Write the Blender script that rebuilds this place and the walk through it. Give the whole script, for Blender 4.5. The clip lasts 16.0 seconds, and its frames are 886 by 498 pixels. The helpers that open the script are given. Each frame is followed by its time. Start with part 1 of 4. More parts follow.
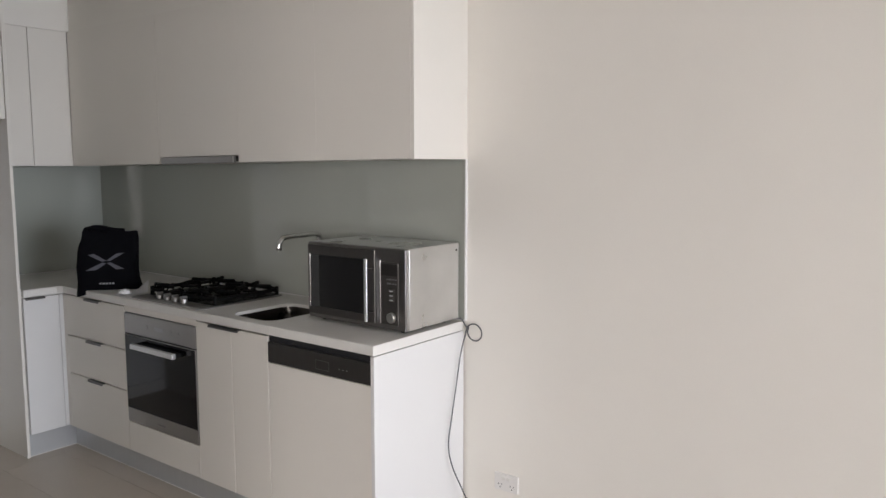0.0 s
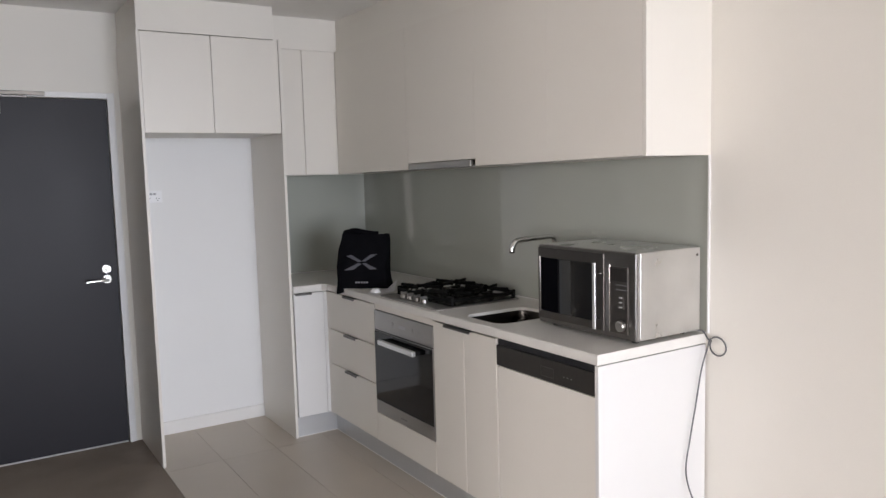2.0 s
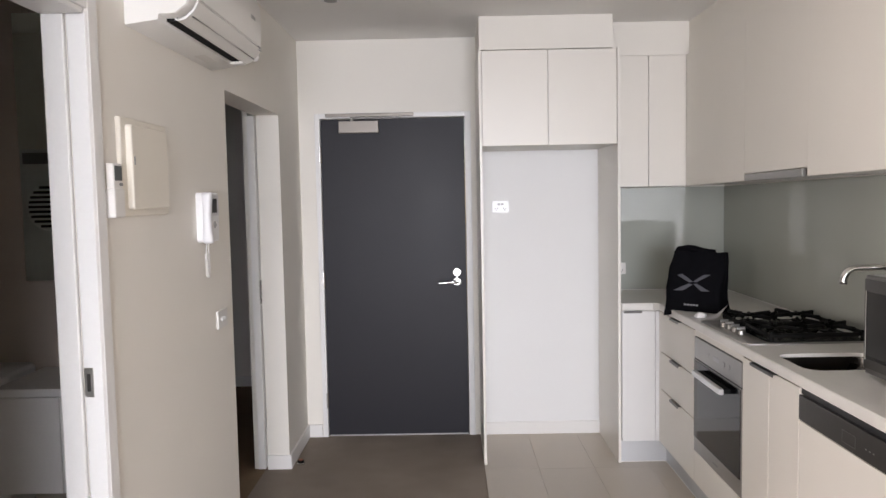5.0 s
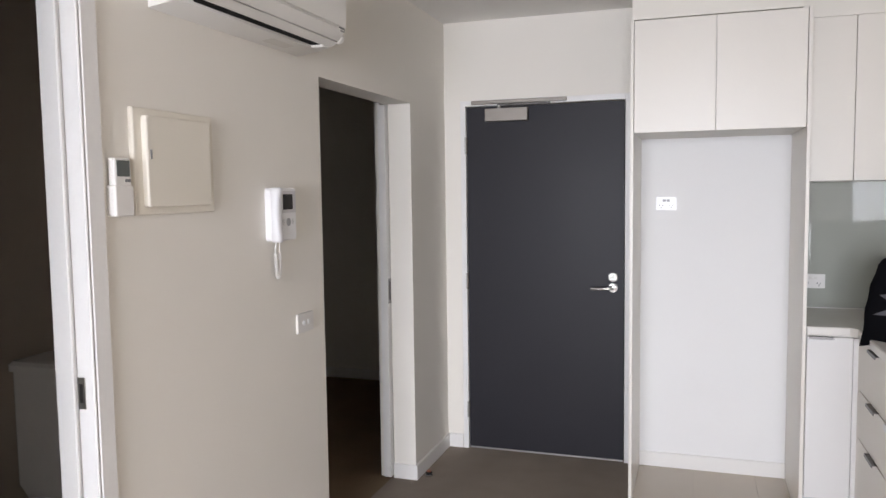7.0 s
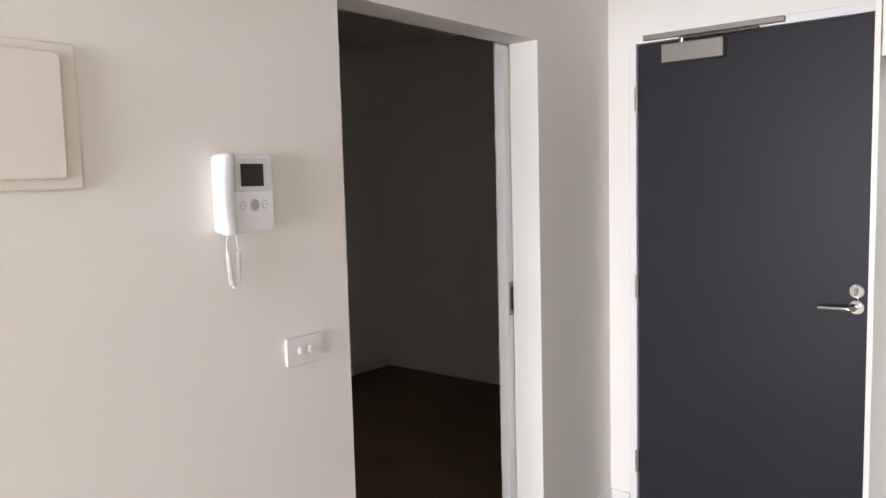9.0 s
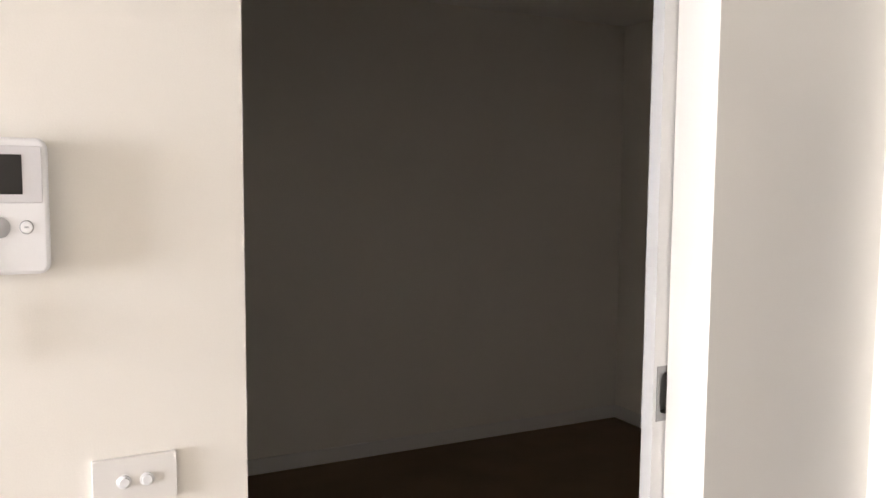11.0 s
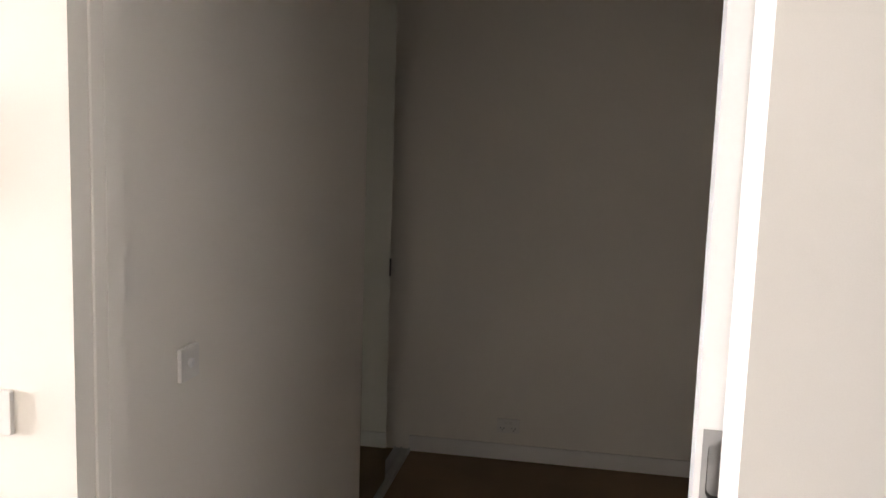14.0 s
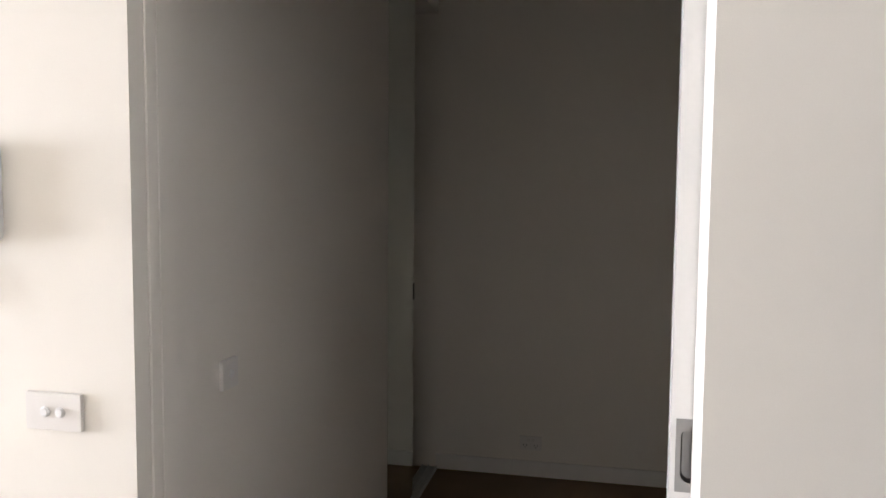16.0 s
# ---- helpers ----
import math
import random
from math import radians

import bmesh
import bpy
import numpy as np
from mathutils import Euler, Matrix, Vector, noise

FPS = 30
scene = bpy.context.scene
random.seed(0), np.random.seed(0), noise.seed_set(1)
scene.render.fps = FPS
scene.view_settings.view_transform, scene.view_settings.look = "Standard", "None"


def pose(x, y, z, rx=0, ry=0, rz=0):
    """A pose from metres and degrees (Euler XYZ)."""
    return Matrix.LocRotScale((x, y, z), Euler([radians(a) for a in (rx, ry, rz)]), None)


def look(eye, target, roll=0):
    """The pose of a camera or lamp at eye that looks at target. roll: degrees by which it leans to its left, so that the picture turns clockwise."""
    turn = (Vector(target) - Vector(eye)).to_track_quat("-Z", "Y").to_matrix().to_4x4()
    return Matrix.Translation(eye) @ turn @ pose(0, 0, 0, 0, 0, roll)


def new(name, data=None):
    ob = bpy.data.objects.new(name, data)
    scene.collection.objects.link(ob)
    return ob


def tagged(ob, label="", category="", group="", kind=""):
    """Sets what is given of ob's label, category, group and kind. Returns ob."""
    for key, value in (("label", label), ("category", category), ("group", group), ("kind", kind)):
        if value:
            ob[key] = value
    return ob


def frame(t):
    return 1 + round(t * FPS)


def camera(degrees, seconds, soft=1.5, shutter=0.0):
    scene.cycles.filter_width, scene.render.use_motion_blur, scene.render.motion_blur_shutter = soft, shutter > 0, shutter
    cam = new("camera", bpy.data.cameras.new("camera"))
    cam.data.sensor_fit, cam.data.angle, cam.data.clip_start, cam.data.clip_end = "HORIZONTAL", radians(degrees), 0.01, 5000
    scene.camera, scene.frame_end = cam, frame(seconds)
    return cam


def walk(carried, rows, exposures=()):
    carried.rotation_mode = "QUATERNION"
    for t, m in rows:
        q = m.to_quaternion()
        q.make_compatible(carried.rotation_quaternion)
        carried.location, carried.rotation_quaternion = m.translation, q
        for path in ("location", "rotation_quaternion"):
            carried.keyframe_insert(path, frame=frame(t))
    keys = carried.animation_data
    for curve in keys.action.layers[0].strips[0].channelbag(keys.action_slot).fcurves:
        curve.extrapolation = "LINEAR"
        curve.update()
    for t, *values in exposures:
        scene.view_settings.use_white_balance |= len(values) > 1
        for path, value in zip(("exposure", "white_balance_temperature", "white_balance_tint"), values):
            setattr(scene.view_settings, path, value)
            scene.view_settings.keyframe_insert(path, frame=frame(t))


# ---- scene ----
# camera and walk
cam = camera(60.5, 16.0, soft=1.5)
PATH = [
    (0, (0.085, -4.757, 1.592), (1.668, -3.557, 1.369), 0.0),
    (0.5, (0.166, -4.763, 1.582), (1.571, -3.355, 1.367), -0.3),
    (1, (0.207, -4.771, 1.575), (1.476, -3.238, 1.369), -0.6),
    (1.5, (0.257, -4.787, 1.57), (1.406, -3.162, 1.372), -1.1),
    (2, (0.278, -4.801, 1.567), (1.345, -3.121, 1.369), -1.5),
    (2.5, (0.316, -4.827, 1.559), (1.295, -3.094, 1.362), -1.0),
    (3, (0.374, -4.852, 1.55), (1.216, -3.047, 1.362), -0.6),
    (3.5, (0.507, -4.867, 1.545), (1.151, -2.982, 1.37), -0.9),
    (4, (0.6, -4.882, 1.549), (1.091, -2.949, 1.393), -1.3),
    (4.5, (0.724, -4.864, 1.541), (0.987, -2.886, 1.401), -1.3),
    (5, (0.946, -4.839, 1.547), (0.926, -2.844, 1.408), -1.1),
    (5.2, (1.034, -4.843, 1.558), (0.918, -2.851, 1.423), -1.3),
    (7.3, (1.484, -4.15, 1.561), (0.749, -2.295, 1.42), -1.7),
    (7.5, (1.533, -4.025, 1.535), (0.718, -2.203, 1.416), -2.4),
    (8, (1.591, -3.753, 1.532), (0.629, -2.005, 1.393), -1.6),
    (8.5, (1.56, -3.408, 1.531), (0.494, -1.723, 1.371), -1.4),
    (9, (1.556, -3.06, 1.507), (0.293, -1.521, 1.322), -1.5),
    (9.5, (1.561, -2.724, 1.531), (0.11, -1.361, 1.343), -0.6),
    (10, (1.464, -2.388, 1.513), (-0.129, -1.192, 1.339), 0.1),
    (10.2, (1.409, -2.275, 1.527), (-0.225, -1.135, 1.358), -0.0),
    (12.3, (1.009, -1.262, 1.486), (-0.952, -0.917, 1.297), 1.8),
    (12.5, (0.985, -1.189, 1.485), (-0.99, -0.943, 1.294), 1.8),
    (13, (0.976, -0.965, 1.489), (-1.012, -1.011, 1.285), 2.0),
    (13.5, (0.994, -0.862, 1.502), (-0.979, -1.111, 1.28), 2.2),
    (14, (1.067, -0.821, 1.49), (-0.893, -1.153, 1.267), 1.9),
    (14.5, (1.172, -0.769, 1.488), (-0.786, -1.122, 1.282), 1.3),
    (15, (1.23, -0.742, 1.489), (-0.729, -1.103, 1.309), 0.8),
    (15.5, (1.25, -0.722, 1.49), (-0.706, -1.109, 1.328), 0.6),
    (16, (1.252, -0.737, 1.49), (-0.699, -1.151, 1.342), 0.5),
]
walk(cam, [(t, look(eye, target, roll)) for t, eye, target, roll in PATH],
     exposures=[(0.0, -0.80, 6400, 14), (1.5, -0.56, 6450, 15), (3.5, -0.40, 6550, 16.5), (5.0, -0.13, 6700, 17), (7.5, -0.03, 6550, 16),
                (9.0, 0.38, 6600, 16.5), (10.2, 0.62, 6650, 16.5), (12.3, 1.60, 7000, 16), (14.0, 1.57, 6800, 17), (16.0, 1.28, 6500, 15.5)])

# light: soft daylight through the living room window behind the walker, plus an added side lamp
world = bpy.data.worlds.new("world")
scene.world = world
world.use_nodes = True
sky = world.node_tree.nodes.new("ShaderNodeTexSky")
sky.sky_type, sky.sun_disc = "NISHITA", False
sky.sun_elevation, sky.sun_rotation = radians(48), radians(0)
world.node_tree.links.new(sky.outputs[0], world.node_tree.nodes["Background"].inputs[0])
world.node_tree.nodes["Background"].inputs[1].default_value = 0.12
sun = new("sun", bpy.data.lights.new("sun", "SUN"))
sun.data.energy, sun.data.angle, sun.data.color = 1.0, radians(12), (1.0, 0.95, 0.88)
sun.matrix_world = look((0, 12, 13), (0, 0, 0))
for name, size, watts, tint, spread, eye, target in (("window_light", 2.6, 82, (0.87, 0.93, 1.0), 67, (1.26, -9.52, 1.3), (0.45, 0.0, 0.3)),
                                                     ("added_side_light", 2.2, 106, (1.0, 0.965, 0.925), 110, (-2.92, -7.15, 1.3), (2.4, -1.2, -0.5)),
                                                     ("narrow_window_light", 0.38, 18, (0.95, 0.98, 1.0), 140, (-2.22, -9.6945, 1.3), (-2.22, 0.0, 1.3))):
    lamp = new(name, bpy.data.lights.new(name, "AREA"))
    lamp.data.shape, lamp.data.size, lamp.data.size_y = "RECTANGLE", size, 2.1 if size > 1 else 1.88
    lamp.data.energy, lamp.data.color, lamp.data.spread = watts, tint, radians(spread)
    lamp.matrix_world = look(eye, target)


# ---- materials ----
def mat(name, color, rough=0.5, metal=0.0, var=0.06, scale=6.0, bump=0.0, bump_scale=300.0, coat=0.0, tint=None, stretch=None, rvar=0.0, rand=0.0, spec=0.5):
    m = bpy.data.materials.new(name)
    m.use_nodes = True
    n, l = m.node_tree.nodes, m.node_tree.links
    b = n["Principled BSDF"]
    b.inputs["Roughness"].default_value, b.inputs["Metallic"].default_value = rough, metal
    b.inputs["Coat Weight"].default_value = coat
    b.inputs["Specular IOR Level"].default_value = spec
    b.inputs["Coat Roughness"].default_value = 0.05
    co = n.new("ShaderNodeTexCoord")
    mp = n.new("ShaderNodeMapping")
    l.new(co.outputs["Object"], mp.inputs[0])
    if stretch:
        mp.inputs["Scale"].default_value = stretch
    big = n.new("ShaderNodeTexNoise")
    big.inputs["Scale"].default_value, big.inputs["Detail"].default_value = scale, 5
    fine = n.new("ShaderNodeTexNoise")
    fine.inputs["Scale"].default_value, fine.inputs["Detail"].default_value = bump_scale, 3
    l.new(mp.outputs[0], big.inputs["Vector"])
    l.new(mp.outputs[0], fine.inputs["Vector"])
    add = n.new("ShaderNodeMath")
    add.operation = "ADD"
    l.new(big.outputs["Fac"], add.inputs[0])
    l.new(fine.outputs["Fac"], add.inputs[1])
    half = n.new("ShaderNodeMath")
    half.operation, half.inputs[1].default_value = "MULTIPLY", 0.5
    l.new(add.outputs[0], half.inputs[0])
    ramp = n.new("ShaderNodeValToRGB")
    lo = [c * (1 - var) for c in color]
    hi = [min(1, c * (1 + var)) for c in (tint or color)]
    ramp.color_ramp.elements[0].position, ramp.color_ramp.elements[1].position = 0.3, 0.7
    ramp.color_ramp.elements[0].color, ramp.color_ramp.elements[1].color = (*lo, 1), (*hi, 1)
    l.new(half.outputs[0], ramp.inputs[0])
    out = ramp.outputs[0]
    if rand:
        info = n.new("ShaderNodeObjectInfo")
        mr = n.new("ShaderNodeMapRange")
        mr.inputs[3].default_value, mr.inputs[4].default_value = 1 - rand, 1 + rand
        l.new(info.outputs["Random"], mr.inputs[0])
        mul = n.new("ShaderNodeVectorMath")
        mul.operation = "SCALE"
        l.new(out, mul.inputs[0])
        l.new(mr.outputs[0], mul.inputs["Scale"])
        out = mul.outputs[0]
    l.new(out, b.inputs["Base Color"])
    if rvar:
        rr = n.new("ShaderNodeMapRange")
        rr.inputs[3].default_value, rr.inputs[4].default_value = max(0, rough - rvar), rough + rvar
        l.new(big.outputs["Fac"], rr.inputs[0])
        l.new(rr.outputs[0], b.inputs["Roughness"])
    if bump:
        bp = n.new("ShaderNodeBump")
        bp.inputs["Strength"].default_value, bp.inputs["Distance"].default_value = bump, 0.002
        l.new(fine.outputs["Fac"], bp.inputs["Height"])
        l.new(bp.outputs[0], b.inputs["Normal"])
    return m


PAINT = mat("wall_paint", (0.825, 0.792, 0.73), 0.72, var=0.02, scale=2.5, bump=0.12, bump_scale=420)
CEIL = mat("ceiling_paint", (0.87, 0.855, 0.83), 0.85, var=0.02, scale=2.0, bump=0.1, bump_scale=350)
TRIM = mat("white_gloss_paint", (0.80, 0.79, 0.775), 0.4, var=0.02, scale=4, bump=0.05, bump_scale=90)
CAB = mat("cream_laminate", (0.80, 0.763, 0.70), 0.34, var=0.015, scale=3, bump=0.04, bump_scale=260)
CABEDGE = mat("cabinet_carcass", (0.72, 0.70, 0.66), 0.5, var=0.02)
STONE = mat("white_reconstituted_stone", (0.76, 0.74, 0.70), 0.28, var=0.05, scale=14, bump=0.0, bump_scale=700)
SPLASH = mat("green_grey_glass", (0.405, 0.42, 0.375), 0.012, var=0.02, scale=2, spec=0.45)
STEEL = mat("brushed_steel", (0.56, 0.55, 0.53), 0.3, metal=1.0, var=0.06, scale=5, bump=0.12, bump_scale=120, stretch=(1, 1, 14), rvar=0.07)
STEELH = mat("brushed_steel_level", (0.40, 0.39, 0.38), 0.40, metal=1.0, var=0.06, scale=5, bump=0.1, bump_scale=120, stretch=(1, 1, 16), rvar=0.06)
CLOSERM = mat("satin_bronze_steel", (0.27, 0.245, 0.22), 0.5, metal=0.8, var=0.04, scale=6)
ACPL = mat("matt_white_plastic", (0.82, 0.805, 0.775), 0.4, var=0.015)
HANDLEM = mat("satin_bar_steel", (0.78, 0.78, 0.78), 0.32, metal=0.8, var=0.02)
CHROME = mat("chrome", (0.78, 0.78, 0.77), 0.12, metal=1.0, var=0.02)
DARKSTEEL = mat("dark_steel", (0.12, 0.113, 0.108), 0.33, metal=0.85, var=0.06, scale=8, stretch=(1, 8, 1))
BLACKGLASS = mat("black_glass", (0.002, 0.002, 0.003), 0.012, var=0.1, spec=0.55)
SMOKED = mat("smoked_oven_glass", (0.003, 0.003, 0.004), 0.06, var=0.1, spec=0.32)
IRON = mat("black_cast_iron", (0.005, 0.005, 0.005), 0.55, var=0.3, scale=60, bump=0.3, bump_scale=300, spec=0.1)
BLACKPL = mat("black_plastic", (0.02, 0.02, 0.022), 0.4, var=0.1, scale=20)
DOORP = mat("charcoal_door_paint", (0.0245, 0.0235, 0.0285), 0.42, var=0.07, scale=3, bump=0.06, bump_scale=200, rvar=0.06, spec=0.2)
CARPET = mat("taupe_carpet", (0.27, 0.224, 0.188), 0.95, var=0.14, scale=3.5, bump=0.9, bump_scale=620, tint=(0.32, 0.267, 0.223))
CARPET2 = mat("brown_carpet", (0.20, 0.135, 0.08), 0.95, var=0.14, scale=3.5, bump=0.9, bump_scale=620, tint=(0.24, 0.165, 0.10))
TILE = mat("beige_porcelain", (0.53, 0.465, 0.39), 0.36, var=0.05, scale=5, bump=0.05, bump_scale=150, rvar=0.08, rand=0.03)
GROUT = mat("grout", (0.49, 0.43, 0.362), 0.8, var=0.05, scale=50)
KICK = mat("silver_kickboard", (0.60, 0.61, 0.62), 0.38, metal=0.6, var=0.04, stretch=(1, 12, 1))
WPLAST = mat("white_plastic", (0.78, 0.78, 0.78), 0.32, var=0.015)
CREAMPL = mat("cream_enamel", (0.79, 0.745, 0.655), 0.62, var=0.02, scale=3)
GREYPL = mat("grey_plastic", (0.22, 0.22, 0.22), 0.4, var=0.05)
LCD = mat("dark_display", (0.018, 0.016, 0.015), 0.4, var=0.1)
BEZEL = mat("pale_grey_plastic", (0.70, 0.69, 0.71), 0.4, var=0.02)
LCDG = mat("grey_green_display", (0.10, 0.11, 0.105), 0.2, var=0.1)
FABRIC = mat("black_nonwoven_fabric", (0.0055, 0.0055, 0.007), 0.85, var=0.2, scale=30, bump=0.5, bump_scale=450, spec=0.04)
PRINT = mat("grey_print", (0.09, 0.09, 0.105), 0.7, var=0.1, scale=60)
WPRINT = mat("white_print", (0.65, 0.65, 0.66), 0.7, var=0.05)
PAPER = mat("white_paper", (0.92, 0.92, 0.93), 0.7, var=0.03)
CORD = mat("grey_flex", (0.11, 0.11, 0.115), 0.5, var=0.05)
RUBBER = mat("black_rubber", (0.008, 0.008, 0.008), 0.8, var=0.1, spec=0.15)
BRASS = mat("copper_ring", (0.45, 0.16, 0.10), 0.3, metal=0.8, var=0.05)
CERAMIC = mat("white_ceramic", (0.8, 0.8, 0.79), 0.12, var=0.01)
BTILE = mat("grey_bathroom_tile", (0.33, 0.31, 0.29), 0.35, var=0.06, scale=4)
MIRROR = mat("mirror", (0.80, 0.86, 0.82), 0.01, metal=1.0, var=0.005)
STEELC = mat("satin_steel_case", (0.68, 0.68, 0.675), 0.29, metal=1.0, var=0.10, scale=4, bump=0.10, bump_scale=7, rvar=0.06)
FASCIA = mat("dark_brushed_steel", (0.25, 0.24, 0.235), 0.3, metal=1.0, var=0.06, scale=5, bump=0.06, bump_scale=120, stretch=(1, 1, 16), rvar=0.06)
RECESS = mat("cool_white_paint", (0.83, 0.828, 0.82), 0.6, var=0.015, scale=3, bump=0.08, bump_scale=400)
STEELP = mat("satin_plate_steel", (0.36, 0.355, 0.35), 0.45, metal=0.7, var=0.03)
SKIRT = mat("skirting_paint", (0.80, 0.785, 0.76), 0.45, var=0.02, scale=4)
HANDSET = mat("handset_plastic", (0.74, 0.74, 0.755), 0.35, var=0.015)
SINKST = mat("sink_steel", (0.085, 0.078, 0.07), 0.30, metal=1.0, var=0.08, scale=12, rvar=0.08)
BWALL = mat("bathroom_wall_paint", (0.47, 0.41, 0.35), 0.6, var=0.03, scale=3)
SWPL = mat("off_white_switch_plastic", (0.77, 0.75, 0.72), 0.35, var=0.01)
HOBDARK = mat("black_hob_reflection", (0.005, 0.005, 0.005), 0.25, var=0.1, spec=0.2)
ALU = mat("anodised_aluminium", (0.55, 0.55, 0.54), 0.35, metal=0.9, var=0.03)
# cream laminate again, whitened by the cool window light painted into it
CABCOOL = mat("cool_lit_cream_laminate", (0.75, 0.742, 0.73), 0.36, var=0.012, scale=3, bump=0.03, bump_scale=260)
CAULK = mat("white_sealant", (0.82, 0.81, 0.79), 0.45, var=0.03, scale=30)
SWGREY = mat("grey_switch_plastic", (0.40, 0.40, 0.41), 0.4, var=0.03)
BRIGHTPL = mat("bright_white_plastic", (0.87, 0.87, 0.88), 0.28, var=0.01)
MARKGREY = mat("faint_grey_print", (0.34, 0.34, 0.35), 0.6, var=0.05)


def glass_material():
    m = bpy.data.materials.new("clear_glass")
    m.use_nodes = True
    b = m.node_tree.nodes["Principled BSDF"]
    b.inputs["Base Color"].default_value = (0.95, 0.98, 0.97, 1)
    b.inputs["Roughness"].default_value, b.inputs["Transmission Weight"].default_value = 0.0, 1.0
    b.inputs["IOR"].default_value = 1.53
    return m


GLASS = glass_material()

# ---- building helpers ----
ORIGIN = {}


def part(name, bm, material, parent=None, label=""):
    """Links a bmesh in world coordinates as one mesh object under a thing or a part."""
    me = bpy.data.meshes.new(name)
    bmesh.ops.recalc_face_normals(bm, faces=bm.faces)
    c = Vector((0, 0, 0))
    if bm.verts:
        xs = [v.co for v in bm.verts]
        c = Vector([(min(p[k] for p in xs) + max(p[k] for p in xs)) / 2 for k in range(3)])
        c.z = min(p.z for p in xs)
    bmesh.ops.translate(bm, vec=-c, verts=bm.verts)
    bm.to_mesh(me)
    bm.free()
    me.materials.append(material)
    ob = new(name, me)
    ob.location = c
    ORIGIN[ob] = c
    if parent:
        ob.parent = parent
        ob.matrix_parent_inverse = Matrix.Translation(-ORIGIN[parent])
    if label:
        ob["label"] = label
    return ob


def thing(name, at, label, category, group="", kind=""):
    ob = new(name)
    ob.empty_display_size = 0.1
    ob.location = at
    ORIGIN[ob] = Vector(at)
    return tagged(ob, label, category, group, kind)


def box(x0, x1, y0, y1, z0, z1, bev=0.0012, bm=None, seg=1):
    bm = bm or bmesh.new()
    r = bmesh.ops.create_cube(bm, size=1)
    for v in r["verts"]:
        v.co = Vector(((x0 + x1) / 2 + v.co.x * (x1 - x0), (y0 + y1) / 2 + v.co.y * (y1 - y0), (z0 + z1) / 2 + v.co.z * (z1 - z0)))
    if bev:
        es = {e for v in r["verts"] for e in v.link_edges}
        bmesh.ops.bevel(bm, geom=list(es), offset=bev, segments=seg, affect="EDGES", profile=0.5)
    return bm


def smooth(ob, angle=40):
    if isinstance(ob, bmesh.types.BMesh):
        bmesh.ops.recalc_face_normals(ob, faces=ob.faces)
        ob.normal_update()
        for f in ob.faces:
            f.smooth = True
        for e in ob.edges:
            if len(e.link_faces) == 2 and e.calc_face_angle(0) > radians(angle):
                e.smooth = False
        return ob
    for p in ob.data.polygons:
        p.use_smooth = True
    ob.data.set_sharp_from_angle(angle=radians(angle))
    return ob


def loft(rings, bm=None, close=True, caps=True):
    """Skins a list of rings (lists of points of equal count)."""
    bm = bm or bmesh.new()
    vs = [[bm.verts.new(p) for p in r] for r in rings]
    n = len(rings[0])
    for a, b in zip(vs, vs[1:]):
        for k in range(n if close else n - 1):
            bm.faces.new((a[k], a[(k + 1) % n], b[(k + 1) % n], b[k]))
    if caps:
        bm.faces.new(list(reversed(vs[0])))
        bm.faces.new(vs[-1])
    return bm


def tube(points, r, n=10, bm=None):
    pts = [Vector(p) for p in points]
    rings, up = [], Vector((0.13, 0.27, 0.95)).normalized()
    for k, p in enumerate(pts):
        d = (pts[min(k + 1, len(pts) - 1)] - pts[max(k - 1, 0)]).normalized()
        a = d.cross(up)
        if a.length < 0.05:
            a = d.cross(Vector((1, 0, 0)))
        a.normalize()
        b = d.cross(a)
        up = b if k == 0 else up
        rings.append([p + r * (math.cos(2 * math.pi * j / n) * a + math.sin(2 * math.pi * j / n) * b) for j in range(n)])
    return loft(rings, bm)


def disc(center, axis, r, depth, n=24, bev=0.0, bm=None):
    """A short cylinder with eased rims, from center along axis."""
    c, d = Vector(center), Vector(axis).normalized()
    a = d.orthogonal().normalized()
    b = d.cross(a)
    prof = [(r - bev, 0), (r, bev), (r, depth - bev), (r - bev, depth)] if bev else [(r, 0), (r, depth)]
    return loft([[c + d * h + q * (math.cos(2 * math.pi * j / n) * a + math.sin(2 * math.pi * j / n) * b) for j in range(n)] for q, h in prof], bm)


def rrect(x0, x1, y0, y1, r, n=6):
    """A rounded rectangle as 2D points, counter-clockwise from the lower right corner."""
    out = []
    for cx, cy, a0 in ((x1 - r, y0 + r, -90), (x1 - r, y1 - r, 0), (x0 + r, y1 - r, 90), (x0 + r, y0 + r, 180)):
        for k in range(n + 1):
            a = radians(a0 + 90 * k / n)
            out.append((cx + r * math.cos(a), cy + r * math.sin(a)))
    return out


def spline(pts, n=8):
    """Catmull-Rom points through pts."""
    p = [Vector(q) for q in pts]
    p = [2 * p[0] - p[1]] + p + [2 * p[-1] - p[-2]]
    out = []
    for k in range(1, len(p) - 2):
        for j in range(n):
            t = j / n
            out.append(0.5 * (2 * p[k] + (p[k + 1] - p[k - 1]) * t + (2 * p[k - 1] - 5 * p[k] + 4 * p[k + 1] - p[k + 2]) * t * t + (3 * p[k] - p[k - 1] - 3 * p[k + 1] + p[k + 2]) * t ** 3))
    return out + [p[-2]]


def multi(*boxes, bev=0.0):
    bm = bmesh.new()
    for b in boxes:
        box(*b, bev=bev, bm=bm)
    return bm


def structure(name, bm, material, label, category):
    return tagged(part(name, bm, material), label, category, kind="structure")


